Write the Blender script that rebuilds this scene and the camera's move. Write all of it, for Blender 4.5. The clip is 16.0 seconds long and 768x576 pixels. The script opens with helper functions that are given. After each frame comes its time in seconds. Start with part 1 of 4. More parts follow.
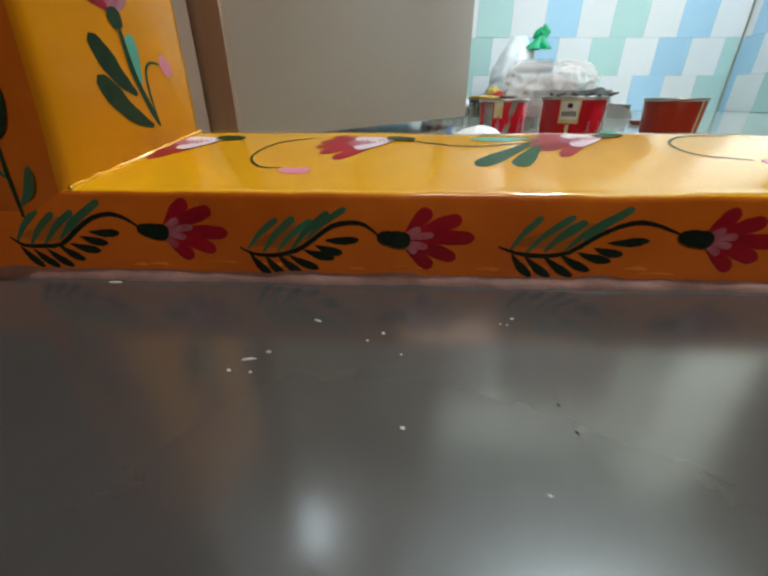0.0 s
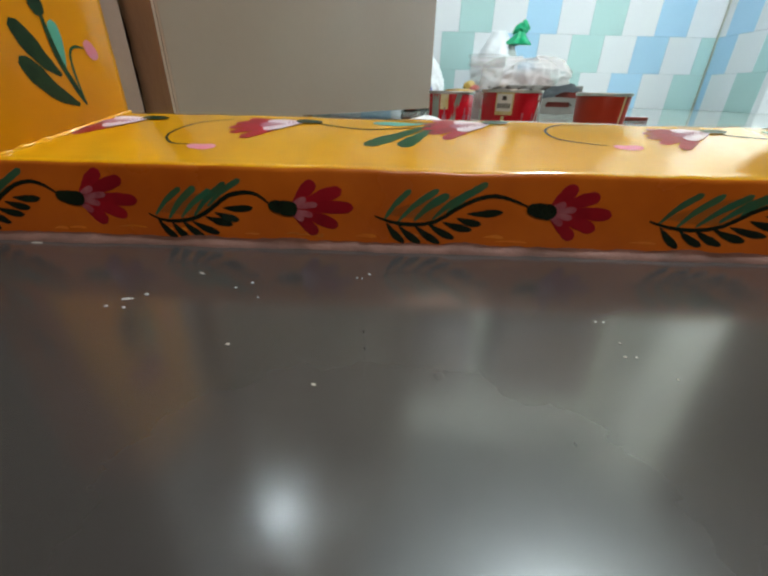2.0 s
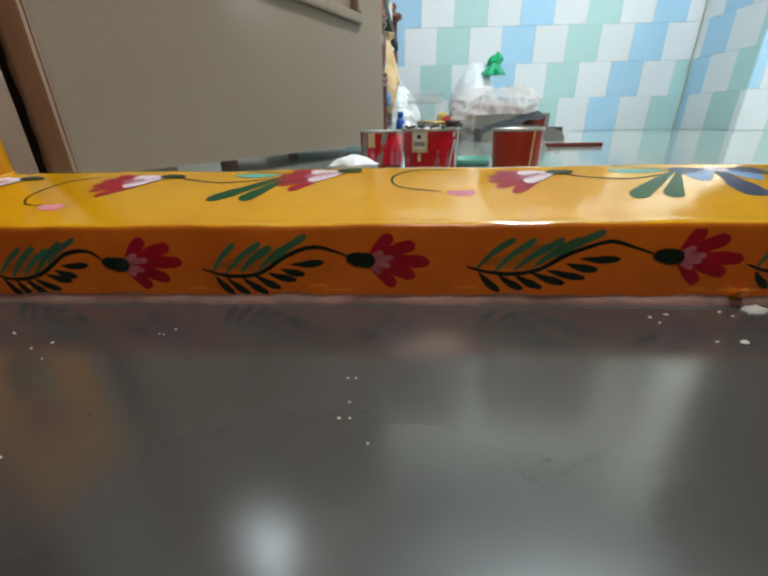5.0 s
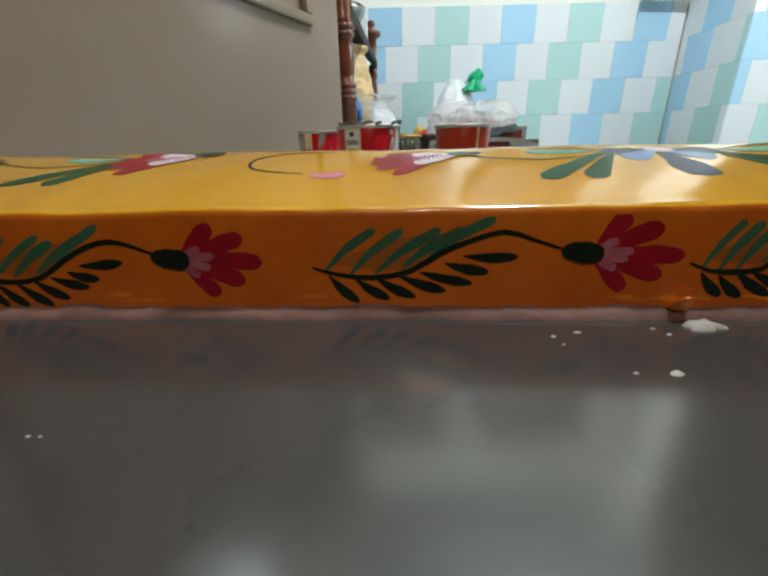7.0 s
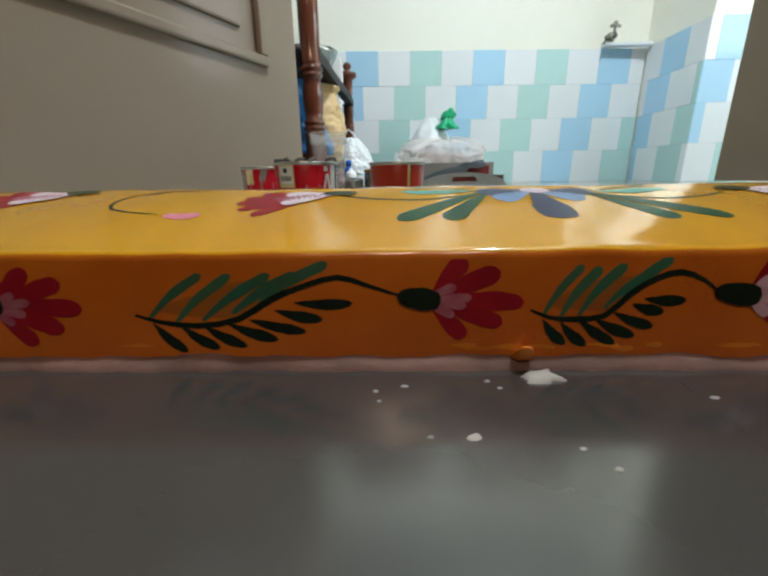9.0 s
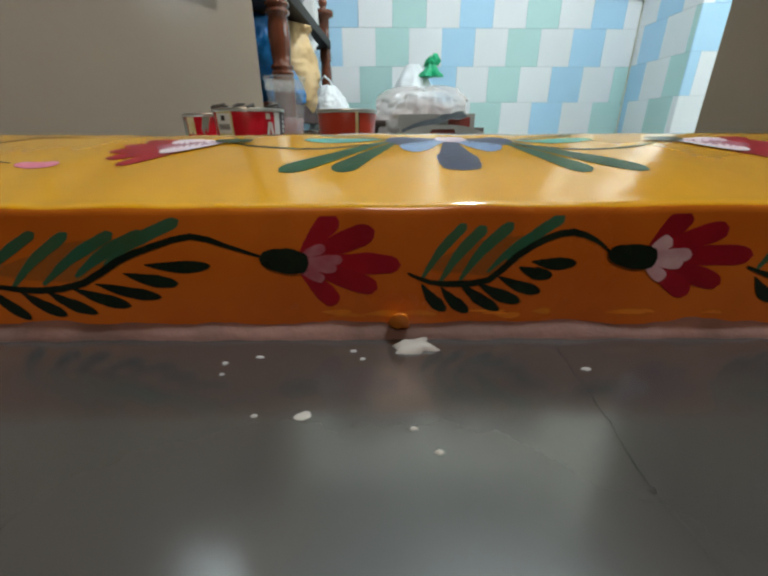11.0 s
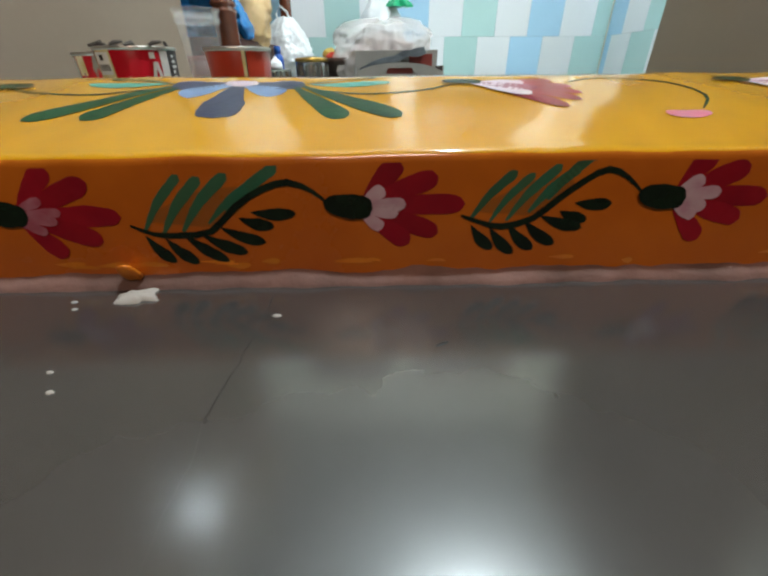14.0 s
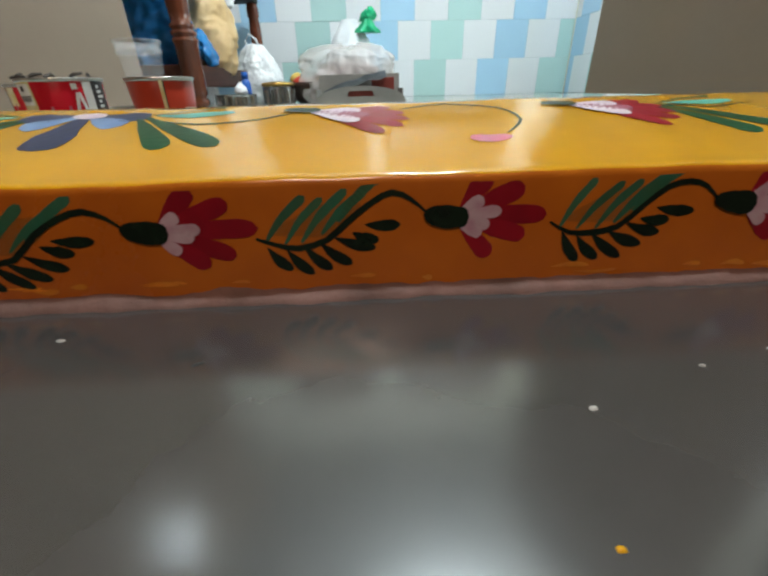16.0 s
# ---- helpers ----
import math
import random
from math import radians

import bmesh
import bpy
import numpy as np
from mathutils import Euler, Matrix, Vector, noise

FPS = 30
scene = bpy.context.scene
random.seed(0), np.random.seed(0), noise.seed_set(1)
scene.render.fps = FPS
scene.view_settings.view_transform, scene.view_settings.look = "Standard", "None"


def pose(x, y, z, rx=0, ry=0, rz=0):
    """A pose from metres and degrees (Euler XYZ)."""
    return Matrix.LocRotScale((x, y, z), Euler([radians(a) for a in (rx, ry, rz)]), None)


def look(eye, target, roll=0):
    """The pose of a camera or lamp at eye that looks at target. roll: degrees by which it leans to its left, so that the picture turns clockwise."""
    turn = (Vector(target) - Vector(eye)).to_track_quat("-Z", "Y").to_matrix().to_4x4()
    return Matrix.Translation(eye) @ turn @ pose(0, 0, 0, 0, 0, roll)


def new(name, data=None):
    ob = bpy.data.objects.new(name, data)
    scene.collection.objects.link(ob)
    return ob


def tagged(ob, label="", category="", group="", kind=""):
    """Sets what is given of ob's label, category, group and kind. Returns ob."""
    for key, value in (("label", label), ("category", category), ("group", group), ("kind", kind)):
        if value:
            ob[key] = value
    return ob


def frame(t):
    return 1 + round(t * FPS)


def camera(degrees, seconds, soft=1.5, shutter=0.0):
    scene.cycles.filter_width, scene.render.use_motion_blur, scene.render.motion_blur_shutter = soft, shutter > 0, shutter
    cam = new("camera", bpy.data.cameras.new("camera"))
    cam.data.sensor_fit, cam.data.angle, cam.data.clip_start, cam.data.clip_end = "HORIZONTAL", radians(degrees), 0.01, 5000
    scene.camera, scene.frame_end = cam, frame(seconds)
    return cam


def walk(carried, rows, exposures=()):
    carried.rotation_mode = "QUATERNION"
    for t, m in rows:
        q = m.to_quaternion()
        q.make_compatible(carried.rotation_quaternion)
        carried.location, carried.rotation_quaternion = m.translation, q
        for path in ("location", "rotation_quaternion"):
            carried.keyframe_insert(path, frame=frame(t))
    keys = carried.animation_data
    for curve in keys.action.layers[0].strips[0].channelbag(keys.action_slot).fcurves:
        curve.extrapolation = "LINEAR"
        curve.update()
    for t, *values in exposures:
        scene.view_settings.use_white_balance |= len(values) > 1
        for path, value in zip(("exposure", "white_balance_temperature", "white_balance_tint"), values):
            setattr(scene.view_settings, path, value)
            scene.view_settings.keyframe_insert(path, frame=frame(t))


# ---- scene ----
cam = camera(90.96, 16.0, soft=2.4, shutter=0.4)
PATH = [
    (0, (0.0196, -0.0543, 0.1282), (-0.0646, 1.7334, -0.7646), -0.03),
    (0.5, (0.0417, -0.0744, 0.1255), (-0.0365, 1.7198, -0.7547), 0.04),
    (1, (0.0613, -0.0944, 0.1243), (-0.0290, 1.6960, -0.7623), 0.79),
    (1.5, (0.0912, -0.0981, 0.1212), (0.0150, 1.6924, -0.7666), 0.22),
    (2, (0.1111, -0.0997, 0.1237), (0.0641, 1.6758, -0.7957), 1.27),
    (2.5, (0.1347, -0.0971, 0.1235), (0.0827, 1.6763, -0.7997), 1.18),
    (3, (0.1680, -0.0926, 0.1203), (0.1231, 1.6831, -0.7990), 1.92),
    (3.5, (0.1973, -0.0896, 0.1212), (0.1320, 1.6968, -0.7758), 1.52),
    (4, (0.2107, -0.0858, 0.1289), (0.1613, 1.7034, -0.7635), 2.59),
    (4.5, (0.2358, -0.0775, 0.1400), (0.1695, 1.7153, -0.7441), 0.70),
    (5, (0.2719, -0.0888, 0.1464), (0.1664, 1.7380, -0.6609), -1.20),
    (5.2, (0.2853, -0.0874, 0.1372), (0.1926, 1.7508, -0.6453), -2.33),
    (7.3, (0.3945, 0.0023, 0.1033), (0.3067, 1.8749, -0.5937), -0.85),
    (7.5, (0.4027, 0.0050, 0.1037), (0.3348, 1.8842, -0.5775), -0.98),
    (8, (0.4250, 0.0058, 0.1048), (0.3499, 1.8952, -0.5467), -0.97),
    (8.5, (0.4442, 0.0065, 0.1042), (0.3613, 1.8908, -0.5611), -1.09),
    (9, (0.4764, 0.0130, 0.1071), (0.4284, 1.9309, -0.4580), -0.84),
    (9.2, (0.4893, 0.0153, 0.1052), (0.4396, 1.9265, -0.4818), -1.21),
    (11.3, (0.5623, 0.0355, 0.1017), (0.5779, 1.8780, -0.6761), -0.04),
    (11.5, (0.5788, 0.0344, 0.1028), (0.6258, 1.8842, -0.6563), -0.33),
    (12, (0.5966, 0.0299, 0.1039), (0.6759, 1.8625, -0.6931), 2.38),
    (12.5, (0.6098, 0.0254, 0.1031), (0.6681, 1.8560, -0.7002), 0.96),
    (13, (0.6338, 0.0162, 0.1123), (0.6759, 1.8723, -0.6314), 0.03),
    (13.5, (0.6631, 0.0232, 0.1027), (0.6844, 1.8028, -0.8097), -0.51),
    (14, (0.6838, 0.0269, 0.1039), (0.7197, 1.7537, -0.9046), -0.49),
    (14.5, (0.7086, 0.0224, 0.1033), (0.7678, 1.7574, -0.8898), 0.85),
    (15, (0.7348, 0.0235, 0.1064), (0.7995, 1.7727, -0.8611), -0.26),
    (15.5, (0.7591, 0.0148, 0.1078), (0.8244, 1.7683, -0.8519), -0.59),
    (16, (0.7905, 0.0169, 0.1079), (0.8636, 1.7842, -0.8255), -1.47),
]
walk(cam, [(t, look(eye, target, roll)) for t, eye, target, roll in PATH],
     exposures=[(0, 0.12), (3.5, 0.08), (5, 0.0), (8, -0.12), (9, -0.17), (12.5, -0.05), (14.5, 0.15), (16, 0.07)])


# ---- world, lights ----
world = bpy.data.worlds.new("world")
scene.world = world
world.use_nodes = True
wn = world.node_tree
sky = wn.nodes.new("ShaderNodeTexSky")
sky.sky_type, sky.sun_disc, sky.sun_elevation, sky.sun_rotation = "NISHITA", False, radians(40), radians(60)
wn.links.new(sky.outputs["Color"], wn.nodes["Background"].inputs["Color"])
wn.nodes["Background"].inputs["Strength"].default_value = 0.10
scene.view_settings.exposure = 0.0


def area(name, eye, target, sx, sy, watts, colour):
    d = bpy.data.lights.new(name, "AREA")
    d.shape, d.size, d.size_y, d.energy, d.color = "RECTANGLE", sx, sy, watts, colour
    ob = new(name, d)
    ob.matrix_world = look(eye, target)
    return ob


TUBE = (1.22, 0.80, 2.92)
d = bpy.data.lights.new("tube_light_glow", "POINT")
d.energy, d.shadow_soft_size, d.color = 285, 0.045, (0.81, 0.95, 1.0)
new("tube_light_glow", d).location = TUBE
area("window_daylight", (3.10, 1.60, 1.45), (1.0, 1.9, 0.7), 0.9, 0.9, 18, (0.84, 0.94, 1.0))
# added warm fill for the threshold face and front floor; its source is invented
area("room_fill_glow", (0.6, -1.7, 3.14), (0.6, -1.68, 0), 0.7, 0.7, 45, (1.0, 0.75, 0.58))

# ---- materials ----
def material(name, colour, rough=0.5, metal=0.0, second=None, scale=8.0, amount=0.5, bump=0.0, bump_scale=60.0,
             vary=0.0, rough_vary=0.0, coat=0.0, transmission=0.0, ior=1.45, stretch=(1, 1, 1), grain=0.16, spec=0.5, alpha=1.0):
    """A principled surface with blotches at one scale, grain at another, and fine relief."""
    m = bpy.data.materials.new(name)
    m.use_nodes = True
    nt = m.node_tree
    N, L = nt.nodes, nt.links
    p = N["Principled BSDF"]
    tc = N.new("ShaderNodeTexCoord")
    mp = N.new("ShaderNodeMapping")
    mp.inputs["Scale"].default_value = stretch
    L.new(tc.outputs["Object"], mp.inputs["Vector"])
    big = N.new("ShaderNodeTexNoise")
    big.inputs["Scale"].default_value, big.inputs["Detail"].default_value = scale, 6
    L.new(mp.outputs["Vector"], big.inputs["Vector"])
    fine = N.new("ShaderNodeTexNoise")
    fine.inputs["Scale"].default_value, fine.inputs["Detail"].default_value = bump_scale, 4
    L.new(mp.outputs["Vector"], fine.inputs["Vector"])
    ramp = N.new("ShaderNodeMapRange")
    ramp.inputs["From Min"].default_value, ramp.inputs["From Max"].default_value = 0.35, 0.68
    ramp.inputs["To Max"].default_value = amount
    L.new(big.outputs["Fac"], ramp.inputs["Value"])
    mix = N.new("ShaderNodeMix")
    mix.data_type = "RGBA"
    c2 = second or tuple(c * 0.7 for c in colour)
    mix.inputs["A"].default_value, mix.inputs["B"].default_value = (*colour, 1), (*c2, 1)
    L.new(ramp.outputs["Result"], mix.inputs["Factor"])
    hsv = N.new("ShaderNodeHueSaturation")
    L.new(mix.outputs["Result"], hsv.inputs["Color"])
    add = N.new("ShaderNodeMath")
    add.operation = "MULTIPLY_ADD"
    L.new(fine.outputs["Fac"], add.inputs[0])
    add.inputs[1].default_value, add.inputs[2].default_value = grain, 1 - grain / 2
    if vary:
        info = N.new("ShaderNodeObjectInfo")
        va = N.new("ShaderNodeMath")
        va.operation = "MULTIPLY_ADD"
        L.new(info.outputs["Random"], va.inputs[0])
        va.inputs[1].default_value = vary
        L.new(add.outputs["Value"], va.inputs[2])
        sub = N.new("ShaderNodeMath")
        sub.operation = "SUBTRACT"
        L.new(va.outputs["Value"], sub.inputs[0])
        sub.inputs[1].default_value = vary / 2
        L.new(sub.outputs["Value"], hsv.inputs["Value"])
    else:
        L.new(add.outputs["Value"], hsv.inputs["Value"])
    L.new(hsv.outputs["Color"], p.inputs["Base Color"])
    rr = N.new("ShaderNodeMath")
    rr.operation = "MULTIPLY_ADD"
    L.new(big.outputs["Fac"], rr.inputs[0])
    rr.inputs[1].default_value, rr.inputs[2].default_value = rough_vary, rough - rough_vary / 2
    L.new(rr.outputs["Value"], p.inputs["Roughness"])
    p.inputs["Metallic"].default_value = metal
    p.inputs["Coat Weight"].default_value = coat
    p.inputs["Coat Roughness"].default_value = 0.12
    p.inputs["Transmission Weight"].default_value = transmission
    p.inputs["IOR"].default_value = ior
    p.inputs["Specular IOR Level"].default_value = spec
    p.inputs["Alpha"].default_value = alpha
    if bump:
        b = N.new("ShaderNodeBump")
        b.inputs["Strength"].default_value, b.inputs["Distance"].default_value = bump, 0.002
        L.new(fine.outputs["Fac"], b.inputs["Height"])
        L.new(b.outputs["Normal"], p.inputs["Normal"])
    return m


def glow(name, colour, strength):
    m = bpy.data.materials.new(name)
    m.use_nodes = True
    p = m.node_tree.nodes["Principled BSDF"]
    p.inputs["Base Color"].default_value = (*colour, 1)
    p.inputs["Emission Color"].default_value = (*colour, 1)
    p.inputs["Emission Strength"].default_value = strength
    return m


M = {}
M["cement"] = material("polished_cement", (0.050, 0.046, 0.043), 0.172, second=(0.039, 0.036, 0.034), scale=5, amount=0.8, bump=0.03, bump_scale=35, rough_vary=0.04, ior=1.9)
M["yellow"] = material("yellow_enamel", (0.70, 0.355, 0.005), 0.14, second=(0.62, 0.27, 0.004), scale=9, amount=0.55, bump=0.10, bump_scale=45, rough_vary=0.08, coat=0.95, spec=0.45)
# yellow enamel again, with the shade on the jamb reveals put into its colour
M["yellow_shaded"] = material("shaded_yellow_enamel", (0.66, 0.275, 0.005), 0.24, second=(0.60, 0.22, 0.004), scale=9, amount=0.6, bump=0.10, bump_scale=45, rough_vary=0.12, coat=0.4, spec=0.3)
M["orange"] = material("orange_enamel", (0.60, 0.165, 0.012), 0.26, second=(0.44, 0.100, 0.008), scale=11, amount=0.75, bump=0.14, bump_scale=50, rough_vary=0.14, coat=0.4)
M["plaster"] = material("raw_pink_plaster", (0.21, 0.112, 0.090), 0.8, second=(0.11, 0.062, 0.05), scale=30, amount=0.9, bump=0.6, bump_scale=160)
M["crimson"] = material("crimson_paint", (0.31, 0.008, 0.020), 0.28, second=(0.24, 0.006, 0.020), scale=70, amount=0.8, bump=0.12, bump_scale=200, vary=0.35)
M["rose"] = material("rose_paint", (0.56, 0.26, 0.34), 0.30, second=(0.44, 0.07, 0.13), scale=120, amount=0.8, bump=0.12, bump_scale=220, vary=0.2, alpha=0.6)
M["lilac"] = material("lilac_white_paint", (0.66, 0.52, 0.60), 0.30, second=(0.50, 0.26, 0.36), scale=110, amount=0.8, bump=0.12, bump_scale=220, vary=0.2, alpha=0.85)
M["pinkbud"] = material("pink_paint", (0.70, 0.20, 0.28), 0.30, second=(0.62, 0.30, 0.36), scale=80, amount=0.7, bump=0.1, bump_scale=200)
M["bottle_green"] = material("dark_green_paint", (0.010, 0.034, 0.016), 0.26, second=(0.020, 0.060, 0.022), scale=90, amount=0.7, bump=0.1, bump_scale=220, vary=0.4)
M["leaf_green"] = material("leaf_green_paint", (0.008, 0.075, 0.030), 0.32, second=(0.014, 0.055, 0.022), scale=60, amount=0.8, bump=0.12, bump_scale=220, vary=0.3, spec=0.3)
M["comb_green"] = material("thin_green_paint", (0.025, 0.165, 0.100), 0.30, second=(0.060, 0.120, 0.045), scale=45, amount=0.7, bump=0.15, bump_scale=240, vary=0.3, stretch=(1, 1, 0.4), alpha=0.88)
M["green_wash"] = material("green_paint_wash", (0.030, 0.150, 0.080), 0.30, second=(0.10, 0.11, 0.02), scale=60, amount=0.8, bump=0.12, bump_scale=240, alpha=0.24)
M["chip"] = material("chipped_bright_orange", (0.72, 0.27, 0.02), 0.35, second=(0.60, 0.17, 0.012), scale=90, amount=0.8, bump=0.3, bump_scale=160, vary=0.4)
M["black_green"] = material("black_green_paint", (0.006, 0.014, 0.010), 0.24, second=(0.010, 0.026, 0.014), scale=90, amount=0.7, bump=0.1, bump_scale=220, vary=0.3)
M["teal"] = material("teal_paint", (0.10, 0.42, 0.34), 0.28, second=(0.08, 0.30, 0.20), scale=60, amount=0.7, bump=0.1, bump_scale=220)
M["slate"] = material("slate_blue_paint", (0.045, 0.060, 0.12), 0.32, second=(0.03, 0.04, 0.08), scale=60, amount=0.7, bump=0.1, bump_scale=220, vary=0.3, spec=0.3)
M["sky_blue"] = material("light_blue_paint", (0.22, 0.36, 0.58), 0.28, second=(0.12, 0.20, 0.38), scale=60, amount=0.7, bump=0.1, bump_scale=220)
M["white_paint"] = material("white_paint", (0.70, 0.62, 0.66), 0.3, second=(0.58, 0.42, 0.48), scale=60, amount=0.6, bump=0.1, bump_scale=220)
M["door"] = material("cream_door_paint", (0.305, 0.243, 0.192), 0.16, second=(0.278, 0.220, 0.170), scale=3, amount=0.7, bump=0.04, bump_scale=70, rough_vary=0.05, spec=0.16, grain=0.05)
M["door_edge"] = material("door_edge_primer", (0.34, 0.225, 0.155), 0.5, second=(0.28, 0.18, 0.12), scale=12, amount=0.7, bump=0.2, bump_scale=90, stretch=(6, 6, 1))
M["frame_paint"] = material("frame_brown_paint", (0.27, 0.175, 0.125), 0.65, second=(0.20, 0.125, 0.09), scale=10, amount=0.7, bump=0.15, bump_scale=90)
# near-black colour stands in for the shade of the hinge gap
M["gap_shade"] = material("hinge_gap_shade", (0.020, 0.010, 0.007), 0.8, second=(0.05, 0.02, 0.012), scale=40, amount=0.7, bump=0.4, bump_scale=120)
M["tile_white"] = material("white_glazed_tile", (0.80, 0.82, 0.84), 0.12, second=(0.76, 0.78, 0.81), scale=4, amount=0.6, vary=0.06, rough_vary=0.05, grain=0.03)
M["tile_blue"] = material("blue_glazed_tile", (0.44, 0.67, 0.85), 0.12, second=(0.40, 0.63, 0.82), scale=4, amount=0.7, vary=0.08, rough_vary=0.05, grain=0.03)
M["tile_green"] = material("green_glazed_tile", (0.49, 0.70, 0.68), 0.12, second=(0.45, 0.66, 0.64), scale=4, amount=0.7, vary=0.08, rough_vary=0.05, grain=0.03)
M["grout"] = material("grout", (0.60, 0.66, 0.68), 0.8, bump=0.3, bump_scale=140)
M["cream"] = material("cream_wall_paint", (0.84, 0.83, 0.73), 0.55, second=(0.82, 0.80, 0.69), scale=3, amount=0.7, bump=0.08, bump_scale=60, grain=0.05)
M["white_wall"] = material("white_ceiling_paint", (0.62, 0.64, 0.64), 0.7, second=(0.56, 0.58, 0.58), scale=3, amount=0.7, bump=0.1, bump_scale=60)
M["dull_wall"] = material("dull_room_paint", (0.16, 0.12, 0.10), 0.6, second=(0.11, 0.082, 0.07), scale=4, amount=0.8, bump=0.15, bump_scale=60)
M["terrazzo"] = material("grey_green_floor", (0.30, 0.34, 0.31), 0.10, second=(0.20, 0.24, 0.22), scale=18, amount=0.8, bump=0.02, bump_scale=60, rough_vary=0.06)
M["tin_red"] = material("red_tin_print", (0.50, 0.010, 0.022), 0.24, second=(0.42, 0.008, 0.018), scale=20, amount=0.6, coat=0.3, vary=0.15)
M["tin_orange"] = material("orange_red_tin", (0.44, 0.045, 0.020), 0.30, second=(0.36, 0.030, 0.016), scale=14, amount=0.7, coat=0.2, vary=0.2)
M["tin_metal"] = material("tin_plate", (0.55, 0.53, 0.50), 0.30, metal=1.0, second=(0.40, 0.36, 0.32), scale=30, amount=0.8, bump=0.1, bump_scale=80)
M["dried"] = material("dried_paint", (0.045, 0.040, 0.038), 0.6, second=(0.14, 0.12, 0.10), scale=40, amount=0.8, bump=0.6, bump_scale=90)
M["label_gold"] = material("label_gold", (0.62, 0.50, 0.20), 0.35, second=(0.70, 0.64, 0.46), scale=60, amount=0.8)
M["label_white"] = material("label_white", (0.78, 0.76, 0.74), 0.4, second=(0.68, 0.66, 0.66), scale=40, amount=0.6)
M["label_grey"] = material("label_grey_green", (0.28, 0.33, 0.29), 0.4, second=(0.22, 0.24, 0.22), scale=40, amount=0.6)
M["ink"] = material("dark_ink", (0.03, 0.02, 0.02), 0.4)
M["wood"] = material("polished_brown_wood", (0.150, 0.042, 0.020), 0.16, second=(0.085, 0.022, 0.011), scale=10, amount=0.8, bump=0.06, bump_scale=60, coat=0.5, stretch=(5, 5, 0.6))
M["wood_dull"] = material("dull_brown_wood", (0.070, 0.022, 0.012), 0.5, second=(0.040, 0.012, 0.007), scale=10, amount=0.8, bump=0.08, bump_scale=60, stretch=(5, 0.6, 5), spec=0.25)
M["shelf_black"] = material("black_shelf_board", (0.010, 0.008, 0.007), 0.6, second=(0.020, 0.015, 0.013), scale=12, amount=0.7, bump=0.1)
M["cupboard"] = material("brown_cupboard_wood", (0.21, 0.155, 0.130), 0.4, second=(0.15, 0.108, 0.09), scale=6, amount=0.8, bump=0.08, stretch=(6, 6, 0.6))
M["steel"] = material("stainless_steel", (0.46, 0.46, 0.45), 0.24, metal=1.0, second=(0.36, 0.36, 0.35), scale=30, amount=0.6, rough_vary=0.1)
M["chrome"] = material("dull_chrome", (0.55, 0.54, 0.50), 0.25, metal=1.0, second=(0.38, 0.36, 0.32), scale=60, amount=0.8, bump=0.1)
M["brass"] = material("golden_lid", (0.60, 0.38, 0.10), 0.28, metal=1.0)
M["clear_plastic"] = material("clear_plastic", (0.80, 0.84, 0.86), 0.12, second=(0.7, 0.74, 0.76), amount=0.3, alpha=0.06)
M["jar_rim"] = material("milky_jar_rim", (0.82, 0.86, 0.88), 0.15, second=(0.74, 0.78, 0.80), amount=0.3, alpha=0.18)
M["jar_dregs"] = material("pink_jar_residue", (0.55, 0.30, 0.30), 0.35, second=(0.42, 0.36, 0.34), scale=30, amount=0.9, alpha=0.40)
M["bag_goods"] = material("pink_goods_in_bag", (0.78, 0.62, 0.60), 0.5, second=(0.70, 0.66, 0.66), scale=9, amount=0.9, bump=0.4, bump_scale=24, alpha=0.55)
M["film"] = material("milky_polythene", (0.84, 0.80, 0.79), 0.25, second=(0.78, 0.72, 0.71), scale=10, amount=0.6, bump=0.5, bump_scale=24, alpha=0.36)
M["white_bag"] = material("white_carrier_bag", (0.84, 0.86, 0.88), 0.35, second=(0.76, 0.79, 0.83), scale=10, amount=0.6, bump=0.6, bump_scale=26)
M["green_bag"] = material("green_carrier_bag", (0.020, 0.50, 0.23), 0.28, second=(0.015, 0.36, 0.16), scale=30, amount=0.7, bump=0.6, bump_scale=60)
M["blue_bag"] = material("blue_carrier_bag", (0.020, 0.22, 0.55), 0.25, second=(0.012, 0.13, 0.38), scale=14, amount=0.8, bump=0.7, bump_scale=28)
M["tan_bag"] = material("tan_paper_bag", (0.72, 0.50, 0.26), 0.5, second=(0.62, 0.41, 0.19), scale=9, amount=0.7, bump=0.5, bump_scale=30)
M["blue_plastic"] = material("blue_plastic", (0.020, 0.12, 0.50), 0.3, second=(0.015, 0.09, 0.40), scale=20)
M["grey_plastic"] = material("grey_plastic", (0.27, 0.26, 0.24), 0.4, second=(0.20, 0.195, 0.185), scale=10, amount=0.7, bump=0.08)
M["slate_cloth"] = material("dark_grey_cloth", (0.10, 0.115, 0.125), 0.8, second=(0.06, 0.07, 0.08), scale=12, amount=0.8, bump=0.5, bump_scale=120)
M["maroon"] = material("maroon_panel", (0.20, 0.035, 0.025), 0.45, second=(0.14, 0.022, 0.018), scale=14, amount=0.7)
M["dark_pan"] = material("sooty_pan", (0.060, 0.032, 0.024), 0.4, second=(0.030, 0.018, 0.015), scale=14, amount=0.8, bump=0.15)
M["food_yellow"] = material("yellow_vegetable", (0.62, 0.46, 0.08), 0.5, second=(0.40, 0.22, 0.05), scale=50, amount=0.9, bump=0.4, bump_scale=90)
M["food_red"] = material("red_vegetable", (0.50, 0.035, 0.015), 0.35)
